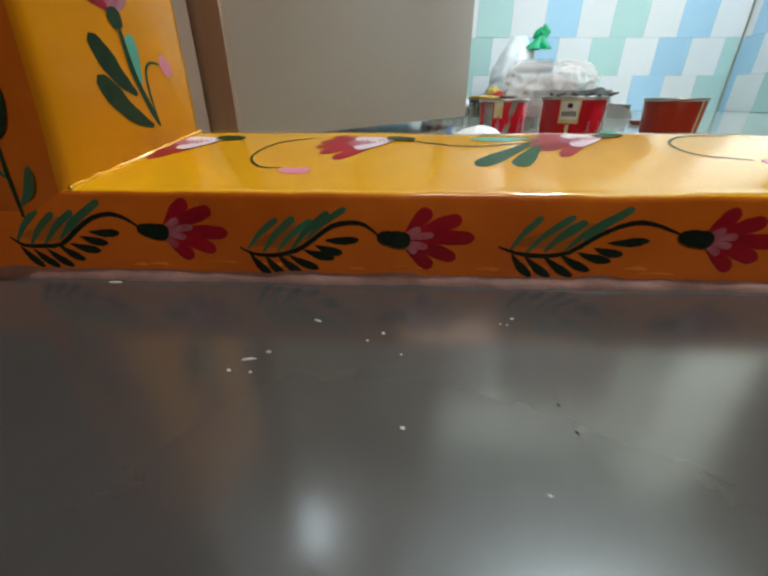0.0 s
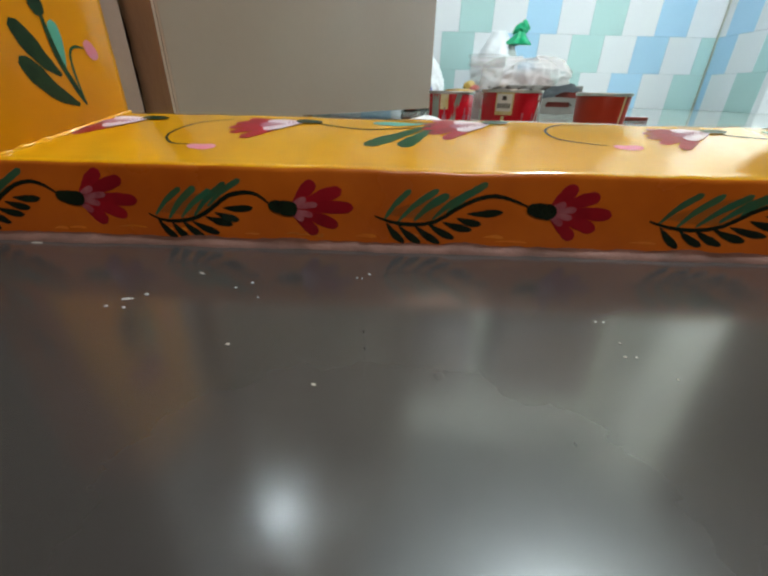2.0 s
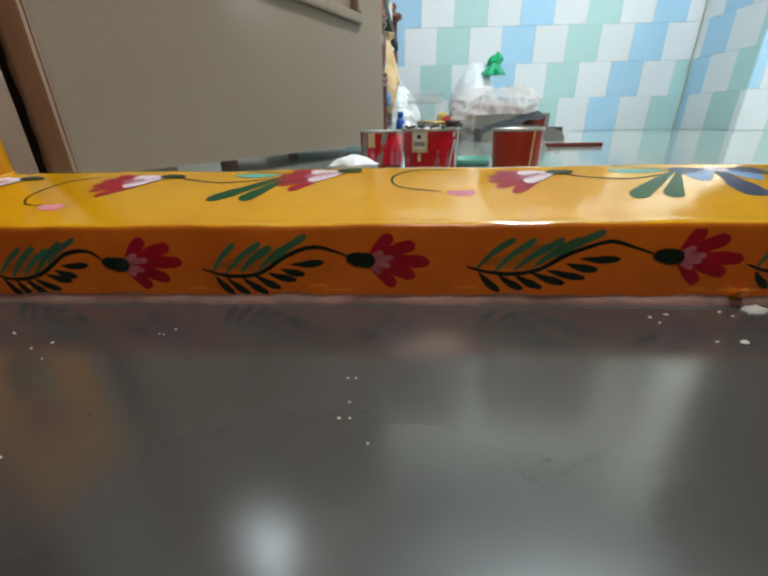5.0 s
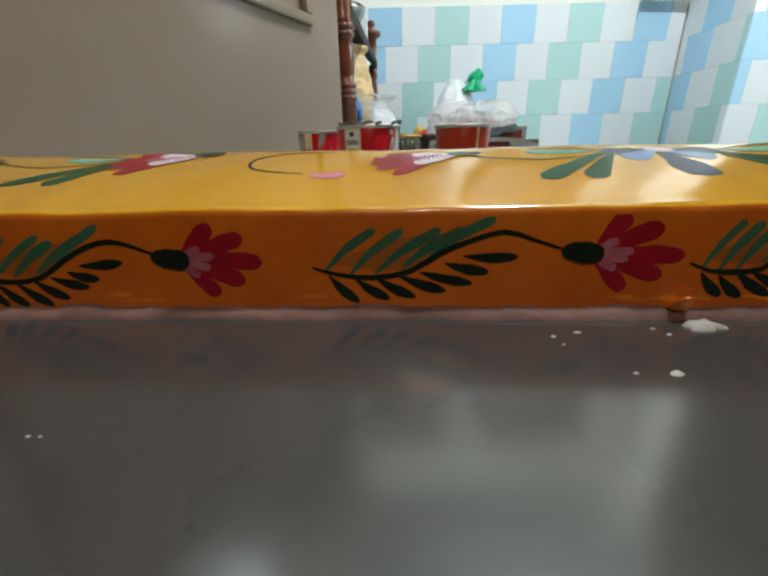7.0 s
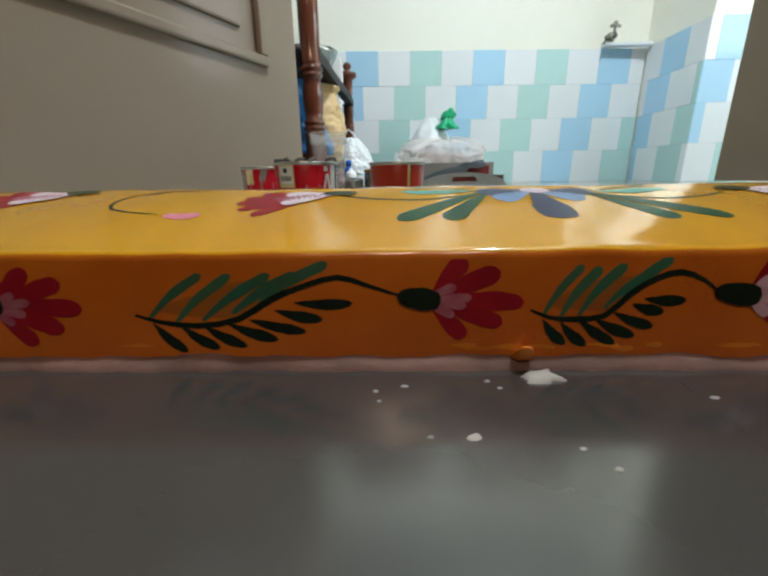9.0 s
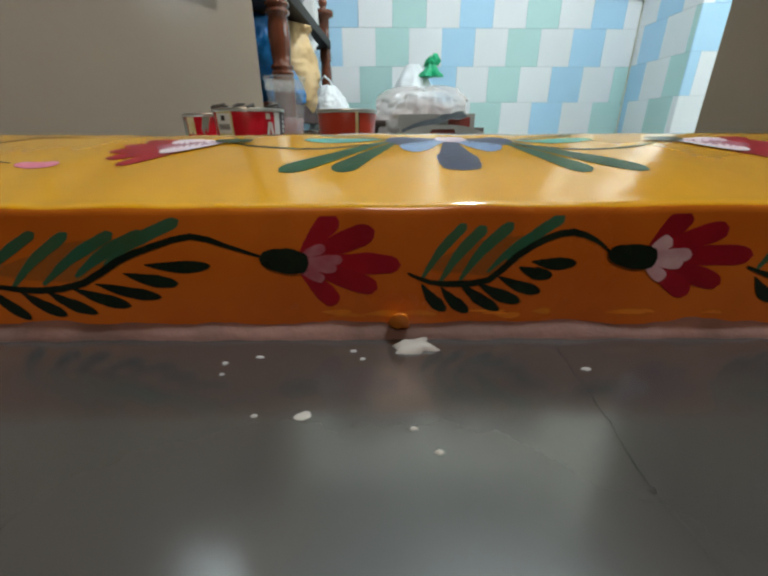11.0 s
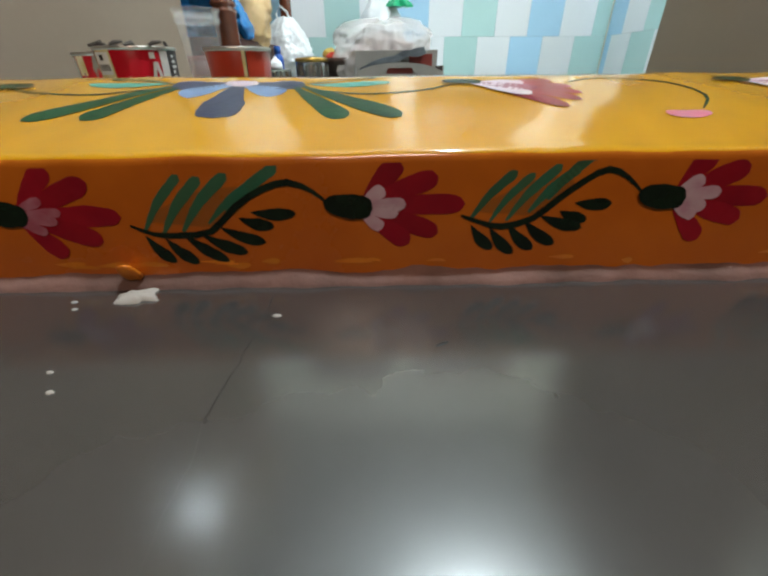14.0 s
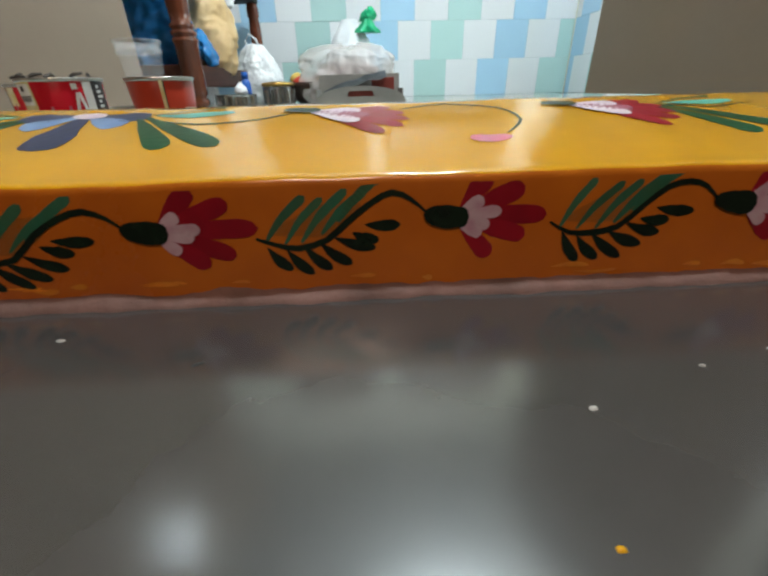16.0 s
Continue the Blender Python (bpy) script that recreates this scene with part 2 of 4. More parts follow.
M["crack_dirt"] = material("dirt_in_crack", (0.030, 0.026, 0.022), 0.8)
M["splash"] = material("splashed_white_paint", (0.42, 0.39, 0.35), 0.55, second=(0.34, 0.30, 0.26), scale=120, amount=0.7, bump=0.3, bump_scale=200, vary=0.25)
M["orange_drip"] = material("orange_paint_drip", (0.72, 0.22, 0.012), 0.45, second=(0.55, 0.14, 0.008), scale=80, amount=0.7, bump=0.3)
M["glass"] = material("window_glass", (0.95, 0.97, 0.97), 0.02, transmission=1.0, ior=1.45)
M["lamp"] = glow("lamp_tube", (1.0, 0.97, 0.90), 9.0)
# dim glow for the invented fill lamp of the front room
M["bulb"] = glow("warm_fill_glow", (1.0, 0.72, 0.45), 0.5)


# ---- builders ----
def mesh_of(name, bm, mat, smooth=False):
    me = bpy.data.meshes.new(name)
    bmesh.ops.recalc_face_normals(bm, faces=bm.faces[:])
    bm.to_mesh(me)
    bm.free()
    for m in (mat if isinstance(mat, (list, tuple)) else [mat]):
        me.materials.append(m)
    if smooth:
        me.polygons.foreach_set("use_smooth", [True] * len(me.polygons))
    return me


def thing(name, bm=None, mat=None, label="", category="", group="", kind="", smooth=False, at=None):
    ob = new(name, mesh_of(name, bm, mat, smooth) if bm else None)
    if at is not None:
        ob.matrix_world = at
    return tagged(ob, label, category, group, kind)


def part(name, bm, mat, parent, label="", smooth=False, at=None):
    ob = new(name, mesh_of(name, bm, mat, smooth))
    ob.parent = parent
    if at is not None:
        ob.matrix_basis = at
    return tagged(ob, label)


def box(bm, x0, x1, y0, y1, z0, z1, bevel=0.0):
    vs = bmesh.ops.create_cube(bm, size=1.0)["verts"]
    for v in vs:
        v.co = Vector(((x0 + x1) / 2 + v.co.x * (x1 - x0), (y0 + y1) / 2 + v.co.y * (y1 - y0), (z0 + z1) / 2 + v.co.z * (z1 - z0)))
    if bevel:
        es = list({e for v in vs for e in v.link_edges})
        bmesh.ops.bevel(bm, geom=es, offset=bevel, segments=2, affect="EDGES", profile=0.6)
    return bm


def slab(x0, x1, y0, y1, z0, z1, bevel=0.0):
    return box(bmesh.new(), x0, x1, y0, y1, z0, z1, bevel)


def turned(profile, n=28, wobble=0.0, closed_top=False, closed_bottom=True, flat=1.0):
    """A lathe: profile is a list of (radius, height), bottom first."""
    bm = bmesh.new()
    rings = []
    for r, z in profile:
        ring = []
        for i in range(n):
            a = 2 * math.pi * i / n
            k = 1 + wobble * noise.noise(Vector((math.cos(a) * 1.5, math.sin(a) * 1.5, z * 9)))
            ring.append(bm.verts.new((r * k * math.cos(a), r * k * math.sin(a) * flat, z)))
        rings.append(ring)
    for a, b in zip(rings, rings[1:]):
        for i in range(n):
            bm.faces.new((a[i], a[(i + 1) % n], b[(i + 1) % n], b[i]))
    if closed_bottom:
        bm.faces.new(rings[0])
    if closed_top:
        bm.faces.new(rings[-1])
    return bm


def tube(points, radius, n=10):
    """A round bar through points; radius may be a list."""
    bm = bmesh.new()
    pts = [Vector(p) for p in points]
    rings = []
    for i, p in enumerate(pts):
        d = (pts[min(i + 1, len(pts) - 1)] - pts[max(i - 1, 0)]).normalized()
        u = d.cross(Vector((0, 0, 1)) if abs(d.z) < 0.9 else Vector((1, 0, 0))).normalized()
        w = d.cross(u)
        r = radius[i] if isinstance(radius, (list, tuple)) else radius
        rings.append([bm.verts.new(p + r * (math.cos(2 * math.pi * k / n) * u + math.sin(2 * math.pi * k / n) * w)) for k in range(n)])
    for a, b in zip(rings, rings[1:]):
        for k in range(n):
            bm.faces.new((a[k], a[(k + 1) % n], b[(k + 1) % n], b[k]))
    bm.faces.new(rings[0])
    bm.faces.new(rings[-1])
    return bm


def crumpled(rx, ry, profile, seed, crease=0.12, n=40, steps=30):
    """A soft bag standing on z = 0: profile gives its relative width from bottom to top as (height, width)."""
    bm = bmesh.new()
    hs = [p[0] for p in profile]
    ws = [p[1] for p in profile]
    rings = []
    for j in range(steps + 1):
        h = hs[0] + (hs[-1] - hs[0]) * j / steps
        w = float(np.interp(h, hs, ws))
        ring = []
        for i in range(n):
            a = 2 * math.pi * i / n
            q = Vector((math.cos(a) * 1.6 + seed, math.sin(a) * 1.6, h / max(rx, 0.01) * 1.1))
            k = 1 + crease * (noise.noise(q) + 0.6 * abs(noise.noise(q * 3.3)) + 0.35 * noise.noise(q * 6.1))
            ring.append(bm.verts.new((rx * w * k * math.cos(a), ry * w * k * math.sin(a), h + crease * 0.3 * rx * noise.noise(q * 2.0) * (0 if j == 0 else 1))))
        rings.append(ring)
    for a, b in zip(rings, rings[1:]):
        for i in range(n):
            bm.faces.new((a[i], a[(i + 1) % n], b[(i + 1) % n], b[i]))
    bm.faces.new(rings[0])
    bm.faces.new(rings[-1])
    return bm


def catmull(points, per=8):
    pts = [points[0], *points, points[-1]]
    out = []
    for a, b, c, d in zip(pts, pts[1:], pts[2:], pts[3:]):
        for i in range(per):
            t = i / per
            out.append(tuple(0.5 * (2 * b[k] + (c[k] - a[k]) * t + (2 * a[k] - 5 * b[k] + 4 * c[k] - d[k]) * t * t + (3 * b[k] - a[k] - 3 * c[k] + d[k]) * t ** 3) for k in (0, 1)))
    out.append(points[-1])
    return out


def stroke(points, width, shape, surface, lift):
    """One brush stroke as a thin film of paint: a curve in surface coordinates, a full width and a shape of its ends."""
    line = catmull(points, max(2, 14 // max(1, len(points) - 1)))
    n = len(line)
    bm = bmesh.new()
    rows = []
    seed = points[0][0] * 37 + points[-1][1] * 91
    for i, (x, h) in enumerate(line):
        t = i / (n - 1)
        ax, ah = line[max(i - 1, 0)]
        bx, bh = line[min(i + 1, n - 1)]
        dx, dh = bx - ax, bh - ah
        ln = math.hypot(dx, dh) or 1e-6
        if shape == "petal":
            w = 0.22 + 0.78 * math.sin(math.pi * min(1, t ** 1.25) * 0.80)
            w *= math.sqrt(max(0.0, 1 - max(0, (t - 0.80) / 0.2) ** 2)) if t > 0.80 else 1
        elif shape == "leaf":
            w = (math.sin(math.pi * t ** 1.5)) ** 0.75 * 0.95 + 0.05 if 0 < t < 1 else 0.05
        elif shape == "bud":
            w = math.sqrt(max(0.0, 1 - (2 * t - 1) ** 2)) * (0.75 + 0.25 * t) + 0.02
        elif shape == "comb":
            w = min(1.0, 0.30 + 1.2 * t) * (math.sqrt(max(0.02, 1 - max(0, (t - 0.85) / 0.15) ** 2)))
        else:
            w = min(1, 0.35 + 3 * t, 0.35 + 3 * (1 - t))
        w *= 1 + 0.14 * noise.noise(Vector((t * 7 + seed, seed, 0)))
        px, ph = -dh / ln * w * width / 2, dx / ln * w * width / 2
        rows.append([bm.verts.new(surface(x + px * k, h + ph * k, 0.00008 + 0.35 * lift)) for k in (-1, -0.35, 0.35, 1)])
    for a, b in zip(rows, rows[1:]):
        for k in range(3):
            bm.faces.new((a[k], a[k + 1], b[k + 1], b[k]))
    return bm


# ---- the painted threshold ----
X0, X1 = -0.235, 1.545       # clear opening between the jambs
KF = 0.055                   # height of the inner floor


def wob(x, a=0.0):
    return 0.0016 * noise.noise(Vector((x * 9, a, 3.1))) + 0.0009 * noise.noise(Vector((x * 31, a, 7.7)))


def foot(x):
    return 0.2100 + 0.0008 * noise.noise(Vector((x * 6, 4, 2)))


def profile_point(x, u):
    """The threshold's section: u from 0 (foot of the face) over 1 (lip) to 2 (back edge)."""
    lip_y, lip_z = 0.225 + wob(x, 1), 0.0665 + wob(x, 2)
    if u <= 0.93:
        t = u
        return Vector((x, foot(x) + 0.004 + (lip_y - foot(x) - 0.004) * t + wob(x, 5) * 0.4 - 0.0012 * math.sin(math.pi * t), 0.002 + (lip_z - 0.002) * t))
    if u < 1.05:
        t = (u - 0.93) / 0.12
        a, b, c = profile_point(x, 0.93), Vector((x, lip_y - 0.0005, lip_z + 0.0012)), profile_point(x, 1.05)
        return (1 - t) ** 2 * a + 2 * t * (1 - t) * b + t * t * c
    s = u - 1
    return Vector((x, lip_y + (0.351 - lip_y) * s, lip_z + (0.0985 + wob(x, 9) - lip_z) * s + 0.0015 * math.sin(math.pi * s)))


FACE = 0.0690
TOP = 0.131


def on_face(x, h, lift):
    p = profile_point(x, min(0.93, max(0.0, h / FACE)))
    return p + lift * Vector((0, -0.94, 0.33))


def on_top(x, h, lift):
    p = profile_point(x, 1 + min(1.0, max(0.06, h / TOP)))
    return p + lift * Vector((0, -0.27, 0.96))


bm = bmesh.new()
us = [0, 0.12, 0.25, 0.4, 0.55, 0.7, 0.82, 0.93, 0.955, 0.98, 1.0, 1.025, 1.05, 1.1, 1.18, 1.28, 1.4, 1.52, 1.65, 1.78, 1.9, 1.97, 2.0]
nx = 700
grid = []
for i in range(nx + 1):
    x = -0.36 + (1.74 + 0.36) * i / nx
    col = [bm.verts.new((x, foot(x) + 0.004, -0.01))] + [bm.verts.new(profile_point(x, u)) for u in us]
    col += [bm.verts.new((x, 0.3545, 0.095)), bm.verts.new((x, 0.356, KF - 0.02))]
    grid.append(col)
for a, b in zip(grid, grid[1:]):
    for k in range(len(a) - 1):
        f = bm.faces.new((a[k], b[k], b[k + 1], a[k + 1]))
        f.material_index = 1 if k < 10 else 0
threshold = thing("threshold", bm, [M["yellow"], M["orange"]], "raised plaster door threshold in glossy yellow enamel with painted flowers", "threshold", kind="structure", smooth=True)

# rough pink plaster fillet along the foot of the threshold
bm = bmesh.new()
grid = []
for i in range(401):
    x = -0.42 + 2.1 * i / 400
    f = 0.2075 + 0.0030 * noise.noise(Vector((x * 14, 0, 0))) + 0.0025 * noise.noise(Vector((x * 55, 2, 0)))
    top = 0.0064 + 0.003 * noise.noise(Vector((x * 26, 5, 0))) + 0.0015 * noise.noise(Vector((x * 90, 8, 0)))
    fy = foot(x) + 0.004 + (0.221 - foot(x)) * (top - 0.002) / 0.0655 - 0.0012
    mid = 0.5 + 0.2 * noise.noise(Vector((x * 40, 9, 1)))
    grid.append([bm.verts.new((x, f - 0.001, -0.002)), bm.verts.new((x, f, 0.0016)), bm.verts.new((x, f + (fy - f) * mid, 0.0016 + (top - 0.0016) * mid * 0.7)),
                 bm.verts.new((x, fy, top)), bm.verts.new((x, fy + 0.006, top + 0.0004))])
for a, b in zip(grid, grid[1:]):
    for k in range(4):
        bm.faces.new((a[k], b[k], b[k + 1], a[k + 1]))
part("plaster_fillet", bm, M["plaster"], threshold, "rough pinkish plaster fillet along the floor", smooth=True)

# flowers on the front face: buds with fanned petals, arching stems and comb leaves
rng = random.Random(7)
BUDS = [-0.170, 0.016, 0.236, 0.493, 0.671, 0.836, 1.003, 1.170, 1.340]
RISE = [0.001, -0.003, 0.0, 0.003, 0.005, 0.008, 0.010, 0.010, 0.010]


def px(x, y):
    """Motif coordinates: metres right of the bud and up from the foot of the face."""
    return ((x - 980) / 3457, (626 - y) / 3457 * 1.08)


for i, bud in enumerate(BUDS):
    gap = (bud - (BUDS[i - 1] if i else -0.355)) / 0.194
    jit = lambda p, a=0.0012: (p[0] + rng.uniform(-a, a), p[1] + rng.uniform(-a, a))

    def place(x, y, a=0.0012):
        q = px(x, y)
        stretch = gap if q[0] < -0.02 else 1.0
        return jit((bud + q[0] * stretch, 0.036 + RISE[i] + (q[1] - 0.036) * 0.92), a)

    line = [place(x, y) for x, y in ((938, 498), (900, 474), (855, 461), (805, 474), (755, 508), (700, 548), (640, 559), (585, 553), (545, 536))]
    if line[-1][0] < -0.295:
        line = [p for p in line if p[0] > -0.300]
    wash = [place(x, y, 0.0006) for x, y in ((575, 528), (640, 518), (705, 505), (780, 478))]
    if wash[0][0] > -0.300:
        part("painted_wash", stroke(wash, 0.0190 * gap ** 0.4, "leaf", on_face, 0.0002), M["green_wash"], threshold)
    for (x0, y0), (x1, y1) in (((566, 546), (652, 446)), ((606, 552), (700, 452)), ((646, 550), (746, 450)), ((694, 538), (802, 440)), ((732, 514), (838, 420))):
        a, b = place(x0, y0), place(x1 + rng.uniform(-14, 10), y1 + rng.uniform(-4, 12), 0.0015)
        if a[0] > -0.300:
            c = (a[0] + (b[0] - a[0]) * 0.42, a[1] + (b[1] - a[1]) * 0.52)
            part("painted_comb_leaf", stroke([a, c, b], rng.uniform(0.0048, 0.0064) * gap ** 0.5, "comb", on_face, 0.0004), M["comb_green"], threshold)
    for (x0, y0), (x1, y1) in (((785, 515), (872, 516)), ((755, 530), (828, 545)), ((720, 545), (806, 570)), ((680, 555), (760, 595)), ((645, 560), (718, 612)), ((610, 562), (670, 614)), ((572, 556), (622, 614))):
        a, b = place(x0, y0), place(x1, y1, 0.002)
        if a[0] > -0.300:
            c = ((a[0] + b[0]) / 2 - 0.001, (a[1] + b[1]) / 2 - 0.0008)
            part("painted_leaflet", stroke([a, c, b], 0.0068, "leaf", on_face, 0.0008), M["black_green"], threshold)
    part("painted_stem", stroke(line, 0.0036, "stem", on_face, 0.0010), M["black_green"], threshold)
    turn = rng.uniform(-6, 6)
    for k, (x1, y1, wd) in enumerate(((1066, 428, 0.0114), (1138, 452, 0.0116), (1182, 508, 0.0114), (1138, 558, 0.0112), (1074, 588, 0.0106))):
        a = place(1000 + 6 * k % 11, 500 + 6 * k, 0.0005)
        b = place(x1 + turn, y1, 0.0022)
        part("painted_petal", stroke([a, ((a[0] + b[0]) / 2, (a[1] + b[1]) / 2 + 0.0008), b], wd, "petal", on_face, 0.0006 + 0.00012 * k), M["crimson"], threshold)
    for k, (x1, y1) in enumerate(((1045, 478), (1078, 500), (1062, 526), (1040, 548))):
        a, b = place(998, 500 + 7 * k, 0.0005), place(x1, y1, 0.0015)
        part("painted_highlight", stroke([a, b], 0.0056 if i < 4 else 0.0074, "petal", on_face, 0.0024), M["rose" if i < 4 else "lilac"], threshold)
    part("painted_calyx", stroke([place(930, 500, 0.0004), place(978, 508, 0.0004), place(1018, 512, 0.0004)], 0.0150, "bud", on_face, 0.0034), M["black_green"], threshold)


for k in range(34):
    x, h = rng.uniform(-0.22, 1.05), rng.uniform(0.0075, 0.0125)
    ln = rng.uniform(0.006, 0.030)
    part("paint_chip", stroke([(x, h), (x + ln * 0.5, h + rng.uniform(-0.001, 0.0015)), (x + ln, h)], rng.uniform(0.0015, 0.0042), "leaf", on_face, 0.0003), M["chip"], threshold)


# flowers on the sloping top
def top_stroke(name, pts, width, shape, mat, lift):
    part(name, stroke([(x, s * TOP) for x, s in pts], width, shape, on_top, lift), M[mat], threshold)


def tulip(base, d, red="crimson"):
    """A red tulip: base point at its white root, d = -1 opens towards lower x, +1 towards higher x."""
    x, s = base
    for k, (dx, ds, w) in enumerate(((0.056, 0.05, 0.012), (0.066, -0.06, 0.012), (0.068, -0.17, 0.012), (0.062, -0.28, 0.013), (0.048, -0.38, 0.013))):
        top_stroke("painted_petal", [(x + d * 0.004, s - 0.02 * k), (x + d * dx * 0.5, s + ds * 0.45), (x + d * dx, s + ds)], w, "petal", red, 0.0005 + 0.00015 * k)
    for dx, ds in ((0.034, 0.0), (0.040, -0.11), (0.032, -0.20)):
        top_stroke("painted_highlight", [(x - d * 0.004, s), (x + d * dx, s + ds)], 0.0135, "petal", "white_paint" if dx < 0.039 else "rose", 0.0026)
    top_stroke("painted_calyx", [(x - d * 0.024, s + 0.02), (x - d * 0.009, s + 0.02), (x + d * 0.004, s + 0.01)], 0.0125, "bud", "bottle_green", 0.0034)


def sprig(root, d):
    """Two broad green leaves, a teal leaf and a fine curl from one root; d as above."""
    x, s = root
    top_stroke("painted_leaf", [(x, s), (x + d * 0.023, s - 0.28), (x + d * 0.036, s - 0.44)], 0.0165, "petal", "leaf_green", 0.0006)
    top_stroke("painted_leaf", [(x + d * 0.005, s + 0.02), (x + d * 0.043, s - 0.25), (x + d * 0.070, s - 0.44)], 0.0165, "petal", "leaf_green", 0.0008)
    top_stroke("painted_leaf", [(x + d * 0.009, s + 0.06), (x + d * 0.035, s + 0.05), (x + d * 0.066, s + 0.08)], 0.0120, "leaf", "teal", 0.0007)
    top_stroke("painted_stem", [(x + d * 0.002, s + 0.05), (x + d * 0.031, s + 0.14), (x + d * 0.055, s + 0.17), (x + d * 0.048, s + 0.20)], 0.0020, "stem", "leaf_green", 0.0009)


def hook(points, bud, d):
    top_stroke("painted_stem", points, 0.0024, "stem", "bottle_green", 0.0007)
    x, s = bud
    top_stroke("painted_bud", [(x - d * 0.013, s), (x, s - 0.02), (x + d * 0.014, s)], 0.0125, "bud", "pinkbud", 0.0010)


tulip((-0.156, 0.82), -1)
hook([(-0.064, 0.87), (-0.098, 0.74), (-0.112, 0.50), (-0.100, 0.33), (-0.080, 0.31)], (-0.069, 0.29), 1)
tulip((0.008, 0.82), -1)
top_stroke("painted_stem", [(0.020, 0.84), (0.049, 0.76), (0.086, 0.71), (0.148, 0.80)], 0.0026, "stem", "bottle_green", 0.0006)
sprig((0.150, 0.80), -1)
tulip((0.203, 0.90), -1)
hook([(0.325, 0.93), (0.283, 0.92), (0.260, 0.76), (0.267, 0.56), (0.308, 0.47)], (0.326, 0.46), 1)
tulip((0.424, 0.82), -1)
top_stroke("painted_stem", [(0.433, 0.82), (0.459, 0.72), (0.499, 0.68), (0.545, 0.78)], 0.0026, "stem", "bottle_green", 0.0006)
sprig((0.550, 0.78), -1)
for dx, ds, mat in ((-0.046, -0.02, "slate"), (-0.034, -0.18, "sky_blue"), (0.0, -0.50, "slate"), (0.033, -0.17, "sky_blue"), (0.046, -0.02, "slate")):
    top_stroke("painted_petal", [(0.590 + dx * 0.1, 0.84), (0.590 + dx * 0.6, 0.84 + ds * 0.6), (0.590 + dx, 0.84 + ds)], 0.0270 if abs(dx) < 0.01 else 0.0200, "petal", mat, 0.0006)
top_stroke("painted_highlight", [(0.580, 0.86), (0.590, 0.84), (0.603, 0.86)], 0.015, "bud", "white_paint", 0.0012)
sprig((0.630, 0.78), 1)
top_stroke("painted_stem", [(0.635, 0.78), (0.677, 0.66), (0.715, 0.70), (0.739, 0.80)], 0.0026, "stem", "bottle_green", 0.0006)
tulip((0.756, 0.82), 1)
hook([(0.819, 0.84), (0.854, 0.92), (0.891, 0.80), (0.900, 0.58), (0.884, 0.40)], (0.872, 0.36), -1)
tulip((0.950, 0.82), 1)
top_stroke("painted_stem", [(0.998, 0.75), (1.025, 0.78), (1.050, 0.72), (1.090, 0.80)], 0.0026, "stem", "bottle_green", 0.0006)
sprig((1.012, 0.76), 1)
tulip((1.150, 0.82), 1)
hook([(1.227, 0.84), (1.265, 0.92), (1.306, 0.80), (1.314, 0.58), (1.298, 0.40)], (1.286, 0.36), -1)
tulip((1.370, 0.82), 1)

# ---- jambs and wall round the opening ----
def jamb_surface(d, z, lift):
    """The reveal of the jamb: d metres in from its front edge, z up."""
    lean = 0.10 * min(max(z - 0.07, 0), 0.25)
    k = d / 0.1345
    x = X0 + lean * (1 - k) + 0.047 * k + 0.0012 * noise.noise(Vector((z * 12, d * 9, 4)))
    return Vector((x + lift * 0.937, 0.225 + 0.126 * k - lift * 0.35, z))


def jamb_mesh(mirror):
    bm = bmesh.new()
    cols = []
    nz = 120
    for j in range(nz + 1):
        z = -0.004 + 1.71 * (j / nz) ** 1.7
        wz = 0.0015 * noise.noise(Vector((z * 11, 0, 8)))
        pts = [Vector((X0 - 0.074, 0.228, z)), Vector((X0 - 0.067 + wz, 0.2215, z)), Vector((X0 - 0.032, 0.2205, z))]
        e = jamb_surface(0, z, 0)
        pts += [e + Vector((-0.006, -0.001, 0)), e + Vector((-0.0015, 0.0005, 0)), jamb_surface(0.006, z, 0)]
        pts += [jamb_surface(0.1345 * t, z, 0) for t in (0.2, 0.4, 0.6, 0.8, 0.97)] + [Vector((X0 + 0.045, 0.354, z)), Vector((X0 - 0.082, 0.356, z))]
        if mirror:
            pts = [Vector((X0 + X1 - p.x, p.y, p.z)) for p in pts]
        cols.append([bm.verts.new(p) for p in pts])
    for a, b in zip(cols, cols[1:]):
        for k in range(len(a) - 1):
            f = bm.faces.new((a[k], a[k + 1], b[k + 1], b[k]))
            # above 0.34, out of view, dull colour added to weaken the floor reflection
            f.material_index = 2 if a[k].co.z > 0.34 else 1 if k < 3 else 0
    return bm


jamb_l = thing("door_jamb_1", jamb_mesh(False), [M["yellow_shaded"], M["orange"], M["dull_wall"]], "rounded plaster door jamb in yellow enamel with painted flowers", "door jamb", kind="structure", smooth=True)
jamb_r = thing("door_jamb_2", jamb_mesh(True), [M["yellow_shaded"], M["orange"], M["dull_wall"]], "rounded plaster door jamb in yellow enamel", "door jamb", kind="structure", smooth=True)
def jamb_stroke(name, pts, width, shape, mat, lift):
    pts = [(d - 0.004 - 0.12 * (z - 0.11), 0.107 + (z - 0.112) * 0.80) for d, z in pts]
    part(name, stroke(pts, width, shape, jamb_surface, lift), M[mat], jamb_l)


